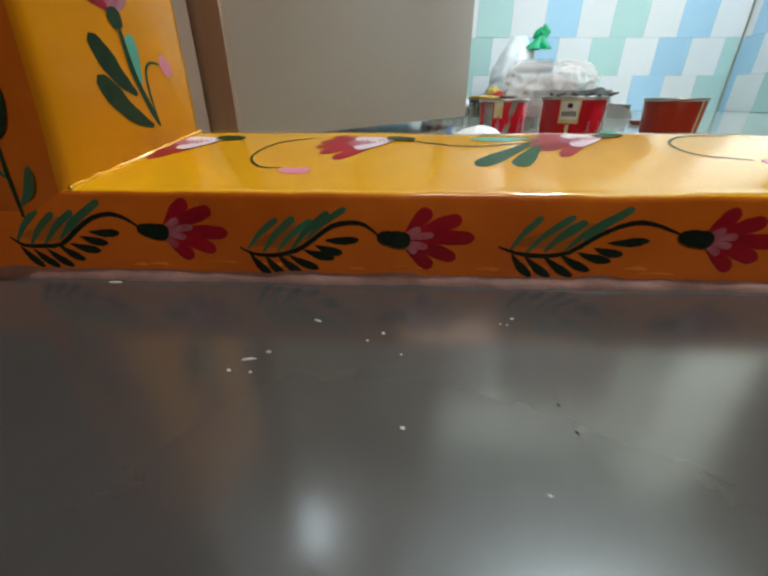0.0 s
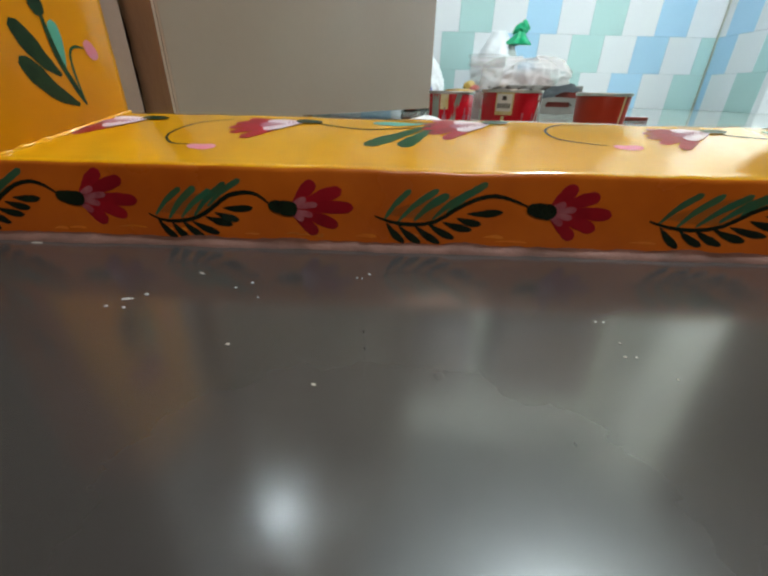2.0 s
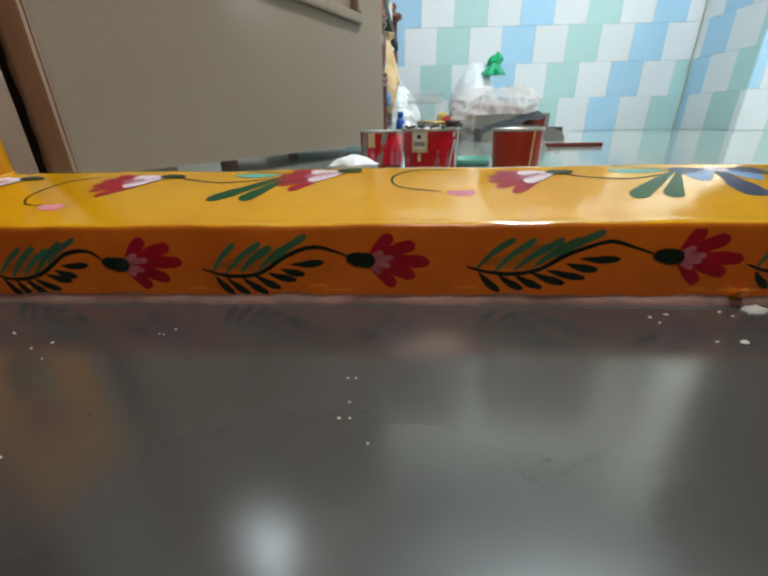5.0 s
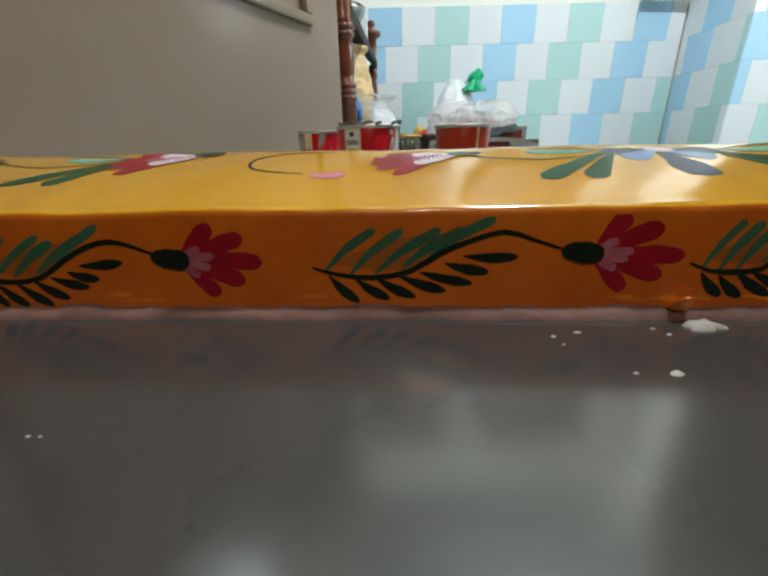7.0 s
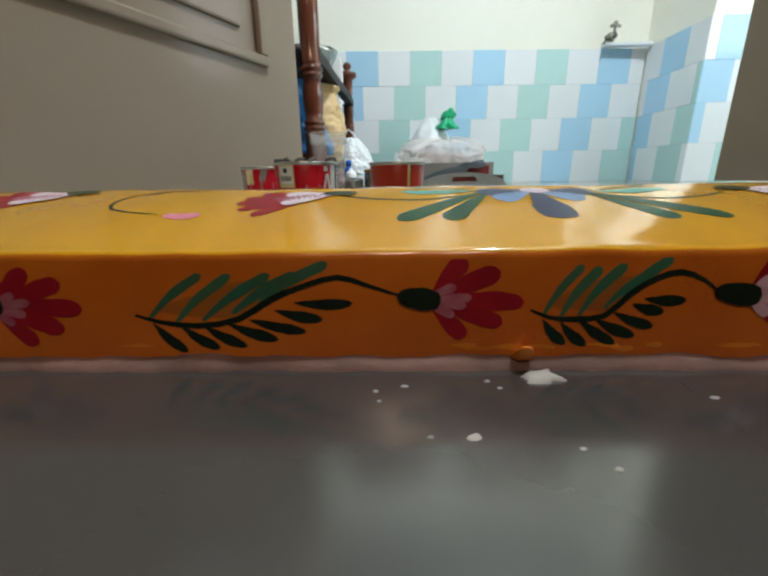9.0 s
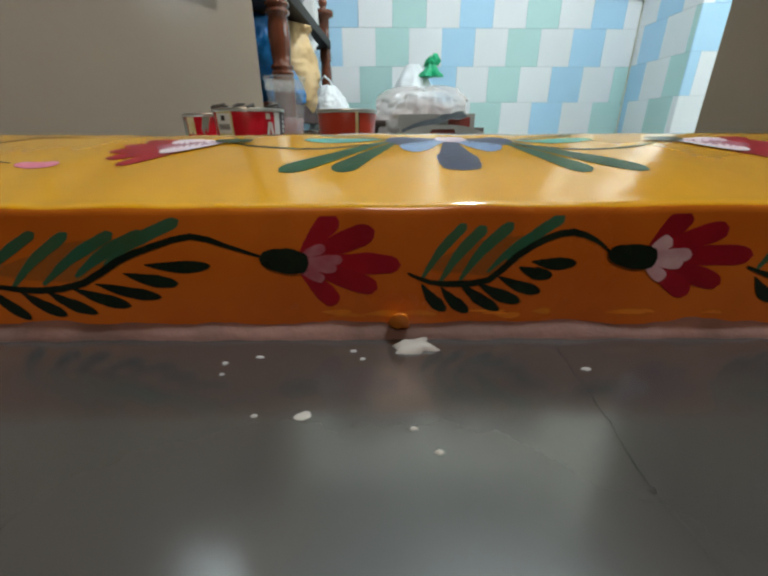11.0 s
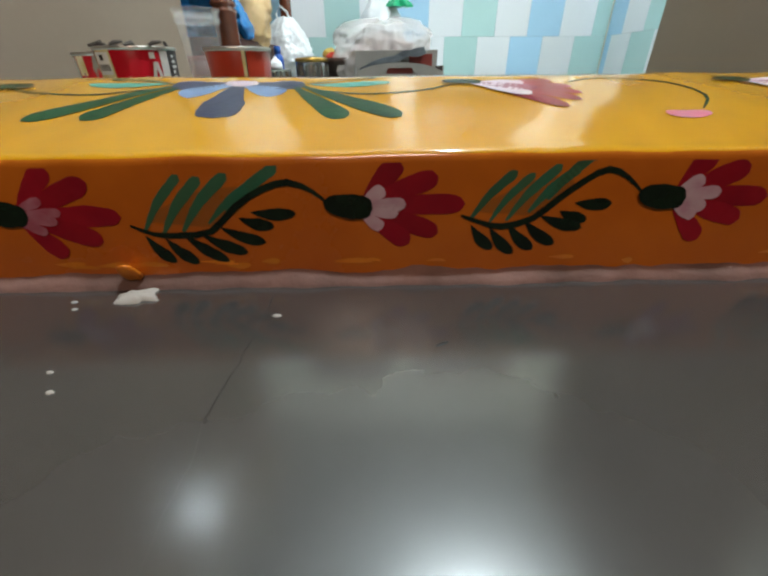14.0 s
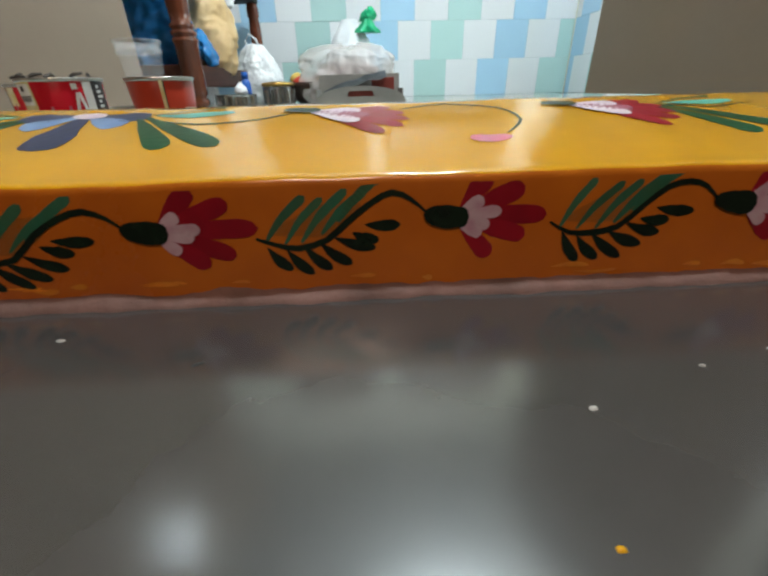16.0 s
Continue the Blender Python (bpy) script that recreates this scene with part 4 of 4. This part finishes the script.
part("body", turned([(0.033, 0), (0.035, 0.004), (0.046, 0.150), (0.0448, 0.150), (0.0338, 0.006), (0.001, 0.004)], 40), M["clear_plastic"], jar, smooth=True)
part("rim", turned([(0.0463, 0.140), (0.0490, 0.142), (0.0490, 0.148), (0.0470, 0.150), (0.0475, 0.160), (0.0505, 0.162), (0.0505, 0.167), (0.0455, 0.167), (0.0450, 0.140)], 40, closed_bottom=False), M["jar_rim"], jar, "thick clear rim", smooth=True)
part("foot_ring", turned([(0.0335, 0.001), (0.0362, 0.002), (0.0366, 0.012), (0.0355, 0.013)], 40, closed_bottom=False), M["film"], jar, smooth=True)
lid = thing("tin_lid", turned([(0.001, 0.0), (0.040, 0.0), (0.044, 0.002), (0.047, 0.006), (0.050, 0.006), (0.050, 0.008), (0.045, 0.008), (0.040, 0.003), (0.001, 0.003)], 36), M["tin_metal"], "loose tin lid sunk inside the red paint tin", "lid", at=pose(0.322, 0.714, KF + 0.0640, 3, -3, 0), smooth=True)

dish = thing("mint_lid", turned([(0.045, 0), (0.050, 0.003), (0.050, 0.014), (0.047, 0.014), (0.045, 0.005), (0.001, 0.005)], 32), M["teal"], "pale mint plastic lid lying on the floor", "lid", at=pose(0.410, 0.800, KF + 0.0005), smooth=True)
rag = thing("white_rag", crumpled(0.045, 0.030, [(0, 0.9), (0.010, 1.0), (0.022, 0.6), (0.028, 0.1)], 4.0, 0.35, 30, 12), M["white_bag"], "crumpled white cloth scrap on the floor", "rag", at=pose(0.165, 0.735, KF + 0.0005), smooth=True)
thing("floor_batten", slab(-0.09, 0.09, -0.012, 0.012, 0, 0.012, 0.003), M["maroon"], "thin dark red batten lying on the floor", "batten", at=pose(0.85, 1.32, KF + 0.0005, 0, 0, -4))


# ---- wooden rack ----
rack = thing("wooden_rack", None, None, "turned brown wooden rack with a black shelf", "rack", at=pose(0.158, 1.690, 0, 0, 0, -2))
POST = [(0.022, 0.0), (0.036, 0.012), (0.038, 0.03), (0.030, 0.045), (0.036, 0.055), (0.038, 0.075), (0.038, 0.235), (0.042, 0.243), (0.042, 0.252), (0.034, 0.259), (0.041, 0.266), (0.041, 0.276), (0.034, 0.283), (0.040, 0.290), (0.040, 0.299),
        (0.031, 0.308), (0.034, 0.34), (0.038, 0.40), (0.036, 0.44), (0.031, 0.475), (0.040, 0.483), (0.040, 0.493), (0.033, 0.500), (0.042, 0.508), (0.042, 0.519), (0.033, 0.526), (0.039, 0.534), (0.036, 0.542), (0.037, 0.70), (0.037, 0.99)]
FAR = [(0.022, 0.0), (0.036, 0.012), (0.038, 0.03), (0.036, 0.055), (0.036, 0.235), (0.040, 0.243), (0.033, 0.255), (0.038, 0.262), (0.030, 0.275), (0.033, 0.34), (0.034, 0.42), (0.028, 0.475), (0.037, 0.485), (0.031, 0.495), (0.038, 0.503), (0.031, 0.512), (0.037, 0.520),
       (0.032, 0.53), (0.030, 0.66), (0.034, 0.72), (0.060, 0.735), (0.062, 0.760), (0.045, 0.768), (0.016, 0.778), (0.022, 0.790), (0.028, 0.806), (0.022, 0.822), (0.004, 0.832)]
post = part("post", turned([(r * 1.08, z * 0.905) for r, z in POST], 32, closed_top=True), M["wood"], rack, smooth=True, at=pose(0, 0, KF))
part("post", turned([(r * 0.95, z * 0.89) for r, z in FAR], 32, closed_top=True), M["wood"], rack, "turned post with a ball finial", smooth=True, at=pose(0.006, 0.975, KF))
part("post", turned([(r, z * 0.905) for r, z in POST], 32, closed_top=True), M["wood"], rack, smooth=True, at=pose(-0.70, 0, KF))
part("post", turned([(r * 0.95, z * 0.89) for r, z in FAR], 32, closed_top=True), M["wood"], rack, smooth=True, at=pose(-0.70, 0.975, KF))
part("shelf", slab(-0.72, 0.040, -0.014, 0.985, KF + 0.490, KF + 0.535, 0.004), M["shelf_black"], rack, "black shelf board")
part("lower_shelf", slab(-0.70, -0.02, 0.016, 0.96, KF + 0.112, KF + 0.136, 0.003), M["wood_dull"], rack)
part("rail", slab(-0.005, 0.022, 0.031, 0.945, KF + 0.075, KF + 0.150, 0.005), M["wood_dull"], rack)
part("rail", slab(-0.68, -0.03, -0.014, 0.014, KF + 0.075, KF + 0.150, 0.005), M["wood_dull"], rack)

SH = KF + 0.1365
thing("blue_bag", crumpled(0.165, 0.14, [(0, 0.82), (0.05, 1.0), (0.22, 0.95), (0.30, 0.72), (0.36, 0.75), (0.385, 0.45)], 1.3, 0.30, 80, 60), M["blue_bag"], "glossy blue carrier bag stuffed full on the rack", "bag", at=pose(-0.040, 1.925, SH) @ Matrix.Scale(0.92, 4), smooth=True)
thing("tan_bag", crumpled(0.140, 0.150, [(0, 0.75), (0.06, 1.0), (0.18, 0.98), (0.28, 0.80), (0.35, 0.50), (0.385, 0.60)], 5.1, 0.20, 56, 44), M["tan_bag"], "bulging tan paper and plastic bag on the rack", "bag", at=pose(0.095, 2.06, SH, 0, 8, 0) @ Matrix.Scale(0.90, 4), smooth=True)
thing("white_bundle", crumpled(0.10, 0.08, [(0, 0.9), (0.04, 1.0), (0.10, 0.7), (0.14, 0.3)], 8.2, 0.25, 40, 20), M["white_bag"], "small white plastic bundle on top of the bags", "bag", at=pose(0.115, 2.25, SH + 0.27) @ Matrix.Scale(0.9, 4), smooth=True)
thing("blue_scrap", crumpled(0.028, 0.07, [(0, 0.7), (0.03, 1.0), (0.09, 0.8), (0.13, 0.4)], 2.2, 0.30, 36, 24), M["blue_bag"], "crumpled strip of blue plastic over the rail", "bag", at=pose(0.188, 1.86, SH + 0.014, 0, -14, 6), smooth=True)
thing("steel_bowl", turned([(0.045, 0), (0.09, 0.02), (0.125, 0.08), (0.13, 0.10), (0.126, 0.10), (0.088, 0.024), (0.001, 0.008)], 40), M["steel"], "stainless steel bowl on the rack's shelf", "bowl", at=pose(0.085, 2.08, KF + 0.5355), smooth=True)
thing("white_box", slab(-0.11, 0.11, -0.16, 0.16, 0, 0.13, 0.008), M["label_white"], "white cardboard box on the rack's shelf", "box", at=pose(0.085, 2.42, KF + 0.5355, 0, 0, 5))

carrier = thing("white_carrier_bag", crumpled(0.14, 0.11, [(0, 0.85), (0.04, 1.05), (0.14, 1.0), (0.24, 0.80), (0.31, 0.52), (0.34, 0.34)], 9.7, 0.30, 64, 50), M["white_bag"], "white carrier bag with tied handles on the floor", "bag", at=pose(0.235, 2.40, KF + 0.0005) @ Matrix.Scale(0.80, 4), smooth=True)
part("handle", tube([(-0.03, 0, 0.30), (-0.05, 0, 0.36), (-0.02, 0.0, 0.40), (0.02, 0, 0.37), (0.045, 0, 0.29)], [0.008, 0.007, 0.007, 0.007, 0.008], 8), M["white_bag"], carrier, smooth=True)


# ---- kitchen clutter on the inner floor ----
def ridged(r, h, n=64):
    bm = bmesh.new()
    rings = []
    for z, k in ((0, 0.94), (0.004, 1.0), (h * 0.80, 1.0), (h * 0.86, 1.04), (h, 1.05), (h, 0.99), (h * 0.85, 0.96), (0.006, 0.92)):
        ring = []
        for i in range(n):
            a = 2 * math.pi * i / n
            rr = r * k * (1 + (0.055 if i % 4 < 2 else -0.045) * (1 if 0.003 < z < h * 0.82 and k > 0.93 else 0))
            ring.append(bm.verts.new((rr * math.cos(a), rr * math.sin(a), z)))
        rings.append(ring)
    for a, b in zip(rings, rings[1:]):
        for i in range(n):
            bm.faces.new((a[i], a[(i + 1) % n], b[(i + 1) % n], b[i]))
    bm.faces.new(rings[0])
    bm.faces.new(rings[-1])
    return bm


thing("steel_pot", ridged(0.082, 0.045), M["steel"], "low ridged stainless steel pot on the floor", "pot", group="steel pots", at=pose(0.252, 1.87, KF + 0.0005), smooth=False)
p2 = thing("steel_pot", ridged(0.082, 0.085), M["steel"], "ridged stainless steel pot with a golden lid", "pot", group="steel pots", at=pose(0.408, 2.02, KF + 0.0005) @ Matrix.Scale(0.85, 4), smooth=False)
part("lid", turned([(0.084, 0.0855), (0.088, 0.090), (0.088, 0.100), (0.080, 0.104), (0.02, 0.110)], 36, closed_top=True), M["brass"], p2, "golden lid", smooth=True)
bottle = thing("blue_bottle", None, None, "small blue plastic bottle standing among the pots", "bottle", at=pose(0.252, 2.06, KF + 0.0005) @ Matrix.Scale(0.88, 4))
part("body", turned([(0.024, 0), (0.026, 0.004), (0.026, 0.09), (0.024, 0.105), (0.016, 0.118), (0.014, 0.120)], 28, closed_top=True), M["blue_plastic"], bottle, smooth=True)
part("cap", turned([(0.017, 0.1205), (0.017, 0.150), (0.014, 0.154)], 24, closed_top=True), M["blue_plastic"], bottle, "blue screw cap", smooth=True)
thing("garlic", crumpled(0.028, 0.028, [(0, 0.7), (0.012, 1.0), (0.030, 0.85), (0.045, 0.3), (0.052, 0.15)], 3.3, 0.15, 24, 14), M["white_bag"], "white garlic bulb lying in a steel pot", "vegetable", at=pose(0.285, 1.84, KF + 0.040), smooth=True)
thing("glass_vial", turned([(0.010, 0), (0.011, 0.003), (0.011, 0.05), (0.006, 0.06), (0.006, 0.075)], 16, closed_top=True), M["clear_plastic"], "small clear dropper bottle", "bottle", at=pose(0.205, 1.74, KF + 0.0005), smooth=True)

pan = thing("iron_pan", turned([(0.07, 0), (0.10, 0.018), (0.138, 0.075), (0.146, 0.098), (0.141, 0.098), (0.097, 0.024), (0.001, 0.010)], 44), M["dark_pan"], "wide sooty iron pan with vegetables in it", "pan", at=pose(0.545, 2.135, KF + 0.0005) @ Matrix.Scale(0.90, 4), smooth=True)
for k, (dx, dy, mat, name) in enumerate(((-0.06, -0.035, "food_red", "tomato"), (-0.085, 0.035, "food_yellow", "onion"), (0.05, -0.05, "food_yellow", "onion"), (0.085, -0.02, "food_yellow", "onion"), (0.0, 0.05, "food_yellow", "onion"))):
    thing(name, crumpled(0.036, 0.034, [(0, 0.5), (0.014, 1.0), (0.034, 0.95), (0.052, 0.5), (0.058, 0.1)], 11.0 + k, 0.14, 24, 14), M[mat], "red tomato in the pan" if name == "tomato" else "yellow brown onion in the pan", "vegetable", group="vegetables in the pan", at=pose(0.545 + dx * 0.9, 2.135 + dy * 0.9, KF + 0.058 + 0.02 * (k % 2), 20 * k, 15, 40 * k), smooth=True)

crate = thing("grey_crate", None, None, "grey plastic crate with an arched handle side", "crate", at=pose(0.788, 1.805, KF + 0.0005) @ Matrix.Scale(0.90, 4))


def arch(w, low, high, y0, y1, slot):
    bm = bmesh.new()
    n = 24
    cols = []
    for i in range(n + 1):
        x = -w / 2 + w * i / n
        t = low + (high - low) * math.sqrt(max(0, 1 - (2 * x / w) ** 2)) if high > low else low
        b = 0.0
        cols.append((x, b, t))
    def strip(lo, hi):
        rows = [[bm.verts.new((x, y, z)) for y, z in ((y0, lo(x, t)), (y1, lo(x, t)), (y1, hi(x, t)), (y0, hi(x, t)))] for x, b, t in cols]
        for a, c in zip(rows, rows[1:]):
            for k in range(4):
                bm.faces.new((a[k], a[(k + 1) % 4], c[(k + 1) % 4], c[k]))
        bm.faces.new(rows[0])
        bm.faces.new(rows[-1])
    if slot:
        s0, s1, sw = slot
        strip(lambda x, t: 0, lambda x, t: min(s0, t))
        strip(lambda x, t: min(s0, t - 0.001) if abs(x) > sw else s1, lambda x, t: t)
    else:
        strip(lambda x, t: 0, lambda x, t: t)
    return bm


part("front_side", arch(0.40, 0.015, 0.072, -0.100, -0.094, (0.030, 0.052, 0.055)), M["grey_plastic"], crate, "arched side with a hand slot")
part("back_side", slab(-0.20, 0.19, 0.115, 0.123, 0, 0.125, 0.003), M["grey_plastic"], crate)
part("end_side", slab(0.184, 0.190, -0.09, 0.115, 0, 0.060, 0.002), M["grey_plastic"], crate)
part("end_side", slab(-0.20, -0.194, -0.09, 0.115, 0, 0.060, 0.002), M["grey_plastic"], crate)
part("base", slab(-0.20, 0.19, -0.094, 0.115, 0, 0.006), M["grey_plastic"], crate)
part("panel", slab(0.055, 0.165, 0.108, 0.1145, 0.045, 0.108, 0.002), M["maroon"], crate, "dark red panel")
part("handle_recess", slab(-0.056, 0.056, -0.091, -0.088, 0.028, 0.054, 0.001), M["maroon"], crate, "dark red inner face behind the hand slot")

bm = bmesh.new()
rows = []
for j in range(15):
    t = j / 14
    row = []
    for i in range(25):
        u = i / 24
        x = -0.17 + 0.30 * u
        z = 0.045 + 0.085 * (u ** 0.8) + 0.014 * noise.noise(Vector((u * 5, t * 3, 2))) - 0.03 * t
        row.append(bm.verts.new((x, 0.095 - 0.15 * t + 0.012 * noise.noise(Vector((u * 4, t * 2, 6))), z)))
    rows.append(row)
for a, b in zip(rows, rows[1:]):
    for i in range(24):
        bm.faces.new((a[i], a[i + 1], b[i + 1], b[i]))
bmesh.ops.solidify(bm, geom=bm.faces[:], thickness=0.004)
thing("grey_cloth", bm, M["slate_cloth"], "dark grey cloth draped in the crate", "cloth", at=pose(0.779, 1.810, KF + 0.0070) @ Matrix.Scale(0.90, 4), smooth=True)

thing("clear_bag", crumpled(0.285, 0.150, [(0, 0.86), (0.05, 0.98), (0.12, 1.0), (0.19, 0.96), (0.235, 0.88), (0.262, 0.72), (0.280, 0.45), (0.288, 0.15)], 6.4, 0.34, 120, 80), M["film"], "big milky polythene bag of goods on the floor", "bag", at=pose(0.745, 2.09, KF + 0.0005) @ Matrix.Scale(0.80, 4), smooth=True)
thing("pink_bundle", crumpled(0.20, 0.085, [(0, 0.9), (0.05, 1.0), (0.13, 0.95), (0.18, 0.70), (0.21, 0.30)], 21.4, 0.40, 60, 40), M["bag_goods"], "soft pinkish goods inside the clear polythene bag", "goods", at=pose(0.730, 2.09, KF + 0.006) @ Matrix.Scale(0.80, 4), smooth=True)
knotted = thing("knotted_bag", None, None, "white bag by the wall tied with a green plastic knot", "bag", at=pose(0.735, 2.80, KF + 0.0005))
part("sack", crumpled(0.15, 0.12, [(0, 0.85), (0.06, 1.0), (0.24, 0.95), (0.34, 0.66), (0.40, 0.36), (0.425, 0.28)], 14.2, 0.16, 56, 40), M["white_bag"], knotted, "white plastic sack", smooth=True)
bm = bmesh.new()
rings = []
for j in range(22):
    h = j / 21
    r0 = 0.074 * (1 - h) ** 0.8 + 0.015
    ring = []
    for i in range(54):
        a = 2 * math.pi * i / 54
        k = 1 + (0.30 * (1 - h) + 0.10) * math.sin(9 * a + 2.2 * math.sin(2 * a)) + 0.25 * noise.noise(Vector((math.cos(a) * 2, math.sin(a) * 2, h * 3)))
        ring.append(bm.verts.new((r0 * k * math.cos(a) + 0.010 * h, r0 * k * 0.8 * math.sin(a), 0.115 * h)))
    rings.append(ring)
for a, c in zip(rings, rings[1:]):
    for i in range(54):
        bm.faces.new((a[i], a[(i + 1) % 54], c[(i + 1) % 54], c[i]))
bm.faces.new(rings[0])
bm.faces.new(rings[-1])
part("knot_skirt", bm, M["green_bag"], knotted, "bright green pleated plastic", smooth=True, at=pose(0.105, -0.075, 0.350) @ Matrix.Scale(0.66, 4))
part("knot", crumpled(0.030, 0.024, [(0, 0.4), (0.012, 1.0), (0.030, 0.9), (0.042, 0.4)], 17.5, 0.6, 36, 24), M["green_bag"], knotted, "bright green plastic knot", smooth=True, at=pose(0.111, -0.078, 0.416, 10, 20, 0) @ Matrix.Scale(0.66, 4))
part("knot_ear", crumpled(0.036, 0.014, [(0, 0.3), (0.02, 0.9), (0.05, 1.25), (0.075, 0.9), (0.085, 0.2)], 3.9, 0.7, 36, 28), M["green_bag"], knotted, smooth=True, at=pose(0.112, -0.078, 0.426, 0, 48, 20) @ Matrix.Scale(0.66, 4))
part("knot_ear", crumpled(0.038, 0.016, [(0, 0.3), (0.02, 1.0), (0.045, 1.2), (0.062, 0.3)], 8.9, 0.7, 36, 28), M["green_bag"], knotted, smooth=True, at=pose(0.108, -0.080, 0.420, 0, -52, -15) @ Matrix.Scale(0.66, 4))


# ---- marks on the floor ----
def blot(x, y, a, b, turn, mat, label, name="paint_splash", h=0.0004, seed=0.0):
    bm = bmesh.new()
    n = 36 if a > 0.008 else 18
    c = bm.verts.new((0, 0, h))
    rim, low = [], []
    for i in range(n):
        t = 2 * math.pi * i / n
        k = 1 + 0.38 * noise.noise(Vector((math.cos(t) * 1.4 + x * 91, math.sin(t) * 1.4 + y * 77, seed))) + (0.5 * noise.noise(Vector((math.cos(t) * 3.1, math.sin(t) * 3.1, seed))) if a > 0.008 else 0)
        rim.append(bm.verts.new((a * k * 0.8 * math.cos(t), b * k * 0.8 * math.sin(t), h * 0.8)))
        low.append(bm.verts.new((a * k * math.cos(t), b * k * math.sin(t), -0.0002)))
    for i in range(n):
        j = (i + 1) % n
        bm.faces.new((c, rim[i], rim[j]))
        bm.faces.new((rim[i], low[i], low[j], rim[j]))
    return thing(name, bm, mat, label, "paint splash", group="paint splashes on the floor", at=pose(x, y, 0.0002, 0, 0, turn), smooth=True)


DROPS = [(-0.063, 0.111, 5.5, 1.3, 12), (-0.054, 0.118, 2.3, 1.6, 0), (-0.070, 0.101, 1.6, 1.3, 0), (-0.058, 0.100, 1.4, 1.3, 0), (-0.033, 0.153, 4.5, 0.9, -25), (0.010, 0.140, 1.8, 1.4, 0),
         (0.022, 0.066, 1.8, 1.1, -20), (0.093, 0.161, 1.6, 1.0, 0), (-0.203, 0.203, 7.0, 1.8, 0), (0.021, 0.119, 0.8, 0.7, 0), (0.001, 0.132, 1.2, 0.9, 0), (0.084, 0.154, 1.2, 0.9, 0), (0.088, 0.153, 0.8, 0.6, 0),
         (0.237, 0.103, 1.2, 0.9, 0), (0.242, 0.103, 1.0, 0.7, 0), (0.241, 0.081, 1.1, 0.7, 0), (0.237, 0.068, 1.3, 0.9, 0), (0.243, 0.068, 1.0, 0.8, 0), (0.254, 0.051, 0.9, 0.9, 0), (0.469, 0.177, 1.8, 0.9, 15), (0.482, 0.191, 3.0, 1.3, 0),
         (0.532, 0.189, 2.2, 1.1, 10), (0.511, 0.150, 4.3, 3.2, 12), (0.467, 0.186, 2.0, 1.7, 0), (0.527, 0.196, 2.4, 1.4, 0), (0.561, 0.132, 2.2, 1.3, 0), (0.553, 0.143, 2.0, 1.2, 0), (0.492, 0.150, 2.0, 1.2, 0), (0.931, 0.137, 2.2, 1.3, -10), (0.872, 0.117, 2.4, 1.6, 0), (0.970, 0.146, 2.5, 1.0, 0),
         (0.075, 0.037, 1.8, 0.7, -10), (0.635, 0.180, 3.2, 1.4, 0)]
for k, (x, y, a, b, turn) in enumerate(DROPS):
    blot(x, y, a / 1400, b / 1400, turn, M["splash"], "dried whitish paint splash on the cement floor", seed=k * 1.7)
blot(0.557, 0.1995, 0.0100, 0.0065, 8, M["splash"], "larger flake of white plaster on the floor", h=0.0022, seed=60)
blot(0.853, 0.069, 0.0014, 0.0010, 0, M["yellow"], "dried yellow paint drop on the floor", seed=70)
drip = thing("orange_drip", turned([(0.0072, 0), (0.0070, 0.003), (0.0060, 0.0065), (0.0040, 0.0095), (0.0012, 0.0105)], 18, wobble=0.4, closed_top=True), M["orange_drip"], "lump of orange paint at the threshold's foot", "paint splash", at=pose(0.551, 0.2125, 0.0060, 35, 0, 0) @ Matrix.Diagonal((0.85, 0.30, 1.10, 1)), smooth=True)


def crack(name, points, width):
    bm = bmesh.new()
    line = catmull(points, 10)
    prev = None
    for i, (x, y) in enumerate(line):
        w = width * (0.35 + 1.3 * abs(noise.noise(Vector((i * 0.37, x * 50, 3)))))
        ox = 0.0012 * noise.noise(Vector((y * 120, x * 9, 1)))
        cur = [bm.verts.new((x + ox - w, y, 0.0003)), bm.verts.new((x + ox + w, y, 0.0003))]
        if prev:
            bm.faces.new((prev[0], prev[1], cur[1], cur[0]))
        prev = cur
    return thing(name, bm, M["crack_dirt"], "fine dirty crack in the cement floor", "crack", kind="structure")


crack("floor_crack_1", [(0.0999, 0.1070), (0.0950, 0.0830), (0.0969, 0.0700), (0.0984, 0.0470), (0.1014, 0.0350)], 0.00015)
crack("floor_crack_2", [(0.6285, 0.1993), (0.6272, 0.1542), (0.6241, 0.1170), (0.6263, 0.1001), (0.6250, 0.0840), (0.6259, 0.0551), (0.6223, -0.0049), (0.6268, -0.0849)], 0.0002)
blot(0.0950, 0.0830, 0.0010, 0.0006, 130, M["crack_dirt"], "dark dirt fleck in a floor crack", "dirt_fleck", 0.0005, 80)
blot(0.0971, 0.0670, 0.0006, 0.0011, 20, M["crack_dirt"], "dark dirt fleck in a floor crack", "dirt_fleck", 0.0005, 81)
blot(0.6241, 0.1170, 0.0008, 0.0012, 10, M["crack_dirt"], "dark dirt fleck in a floor crack", "dirt_fleck", 0.0005, 82)
blot(0.7116, 0.1557, 0.0030, 0.0006, 25, M["crack_dirt"], "dark scuff on the cement floor", "dirt_fleck", 0.0004, 83)
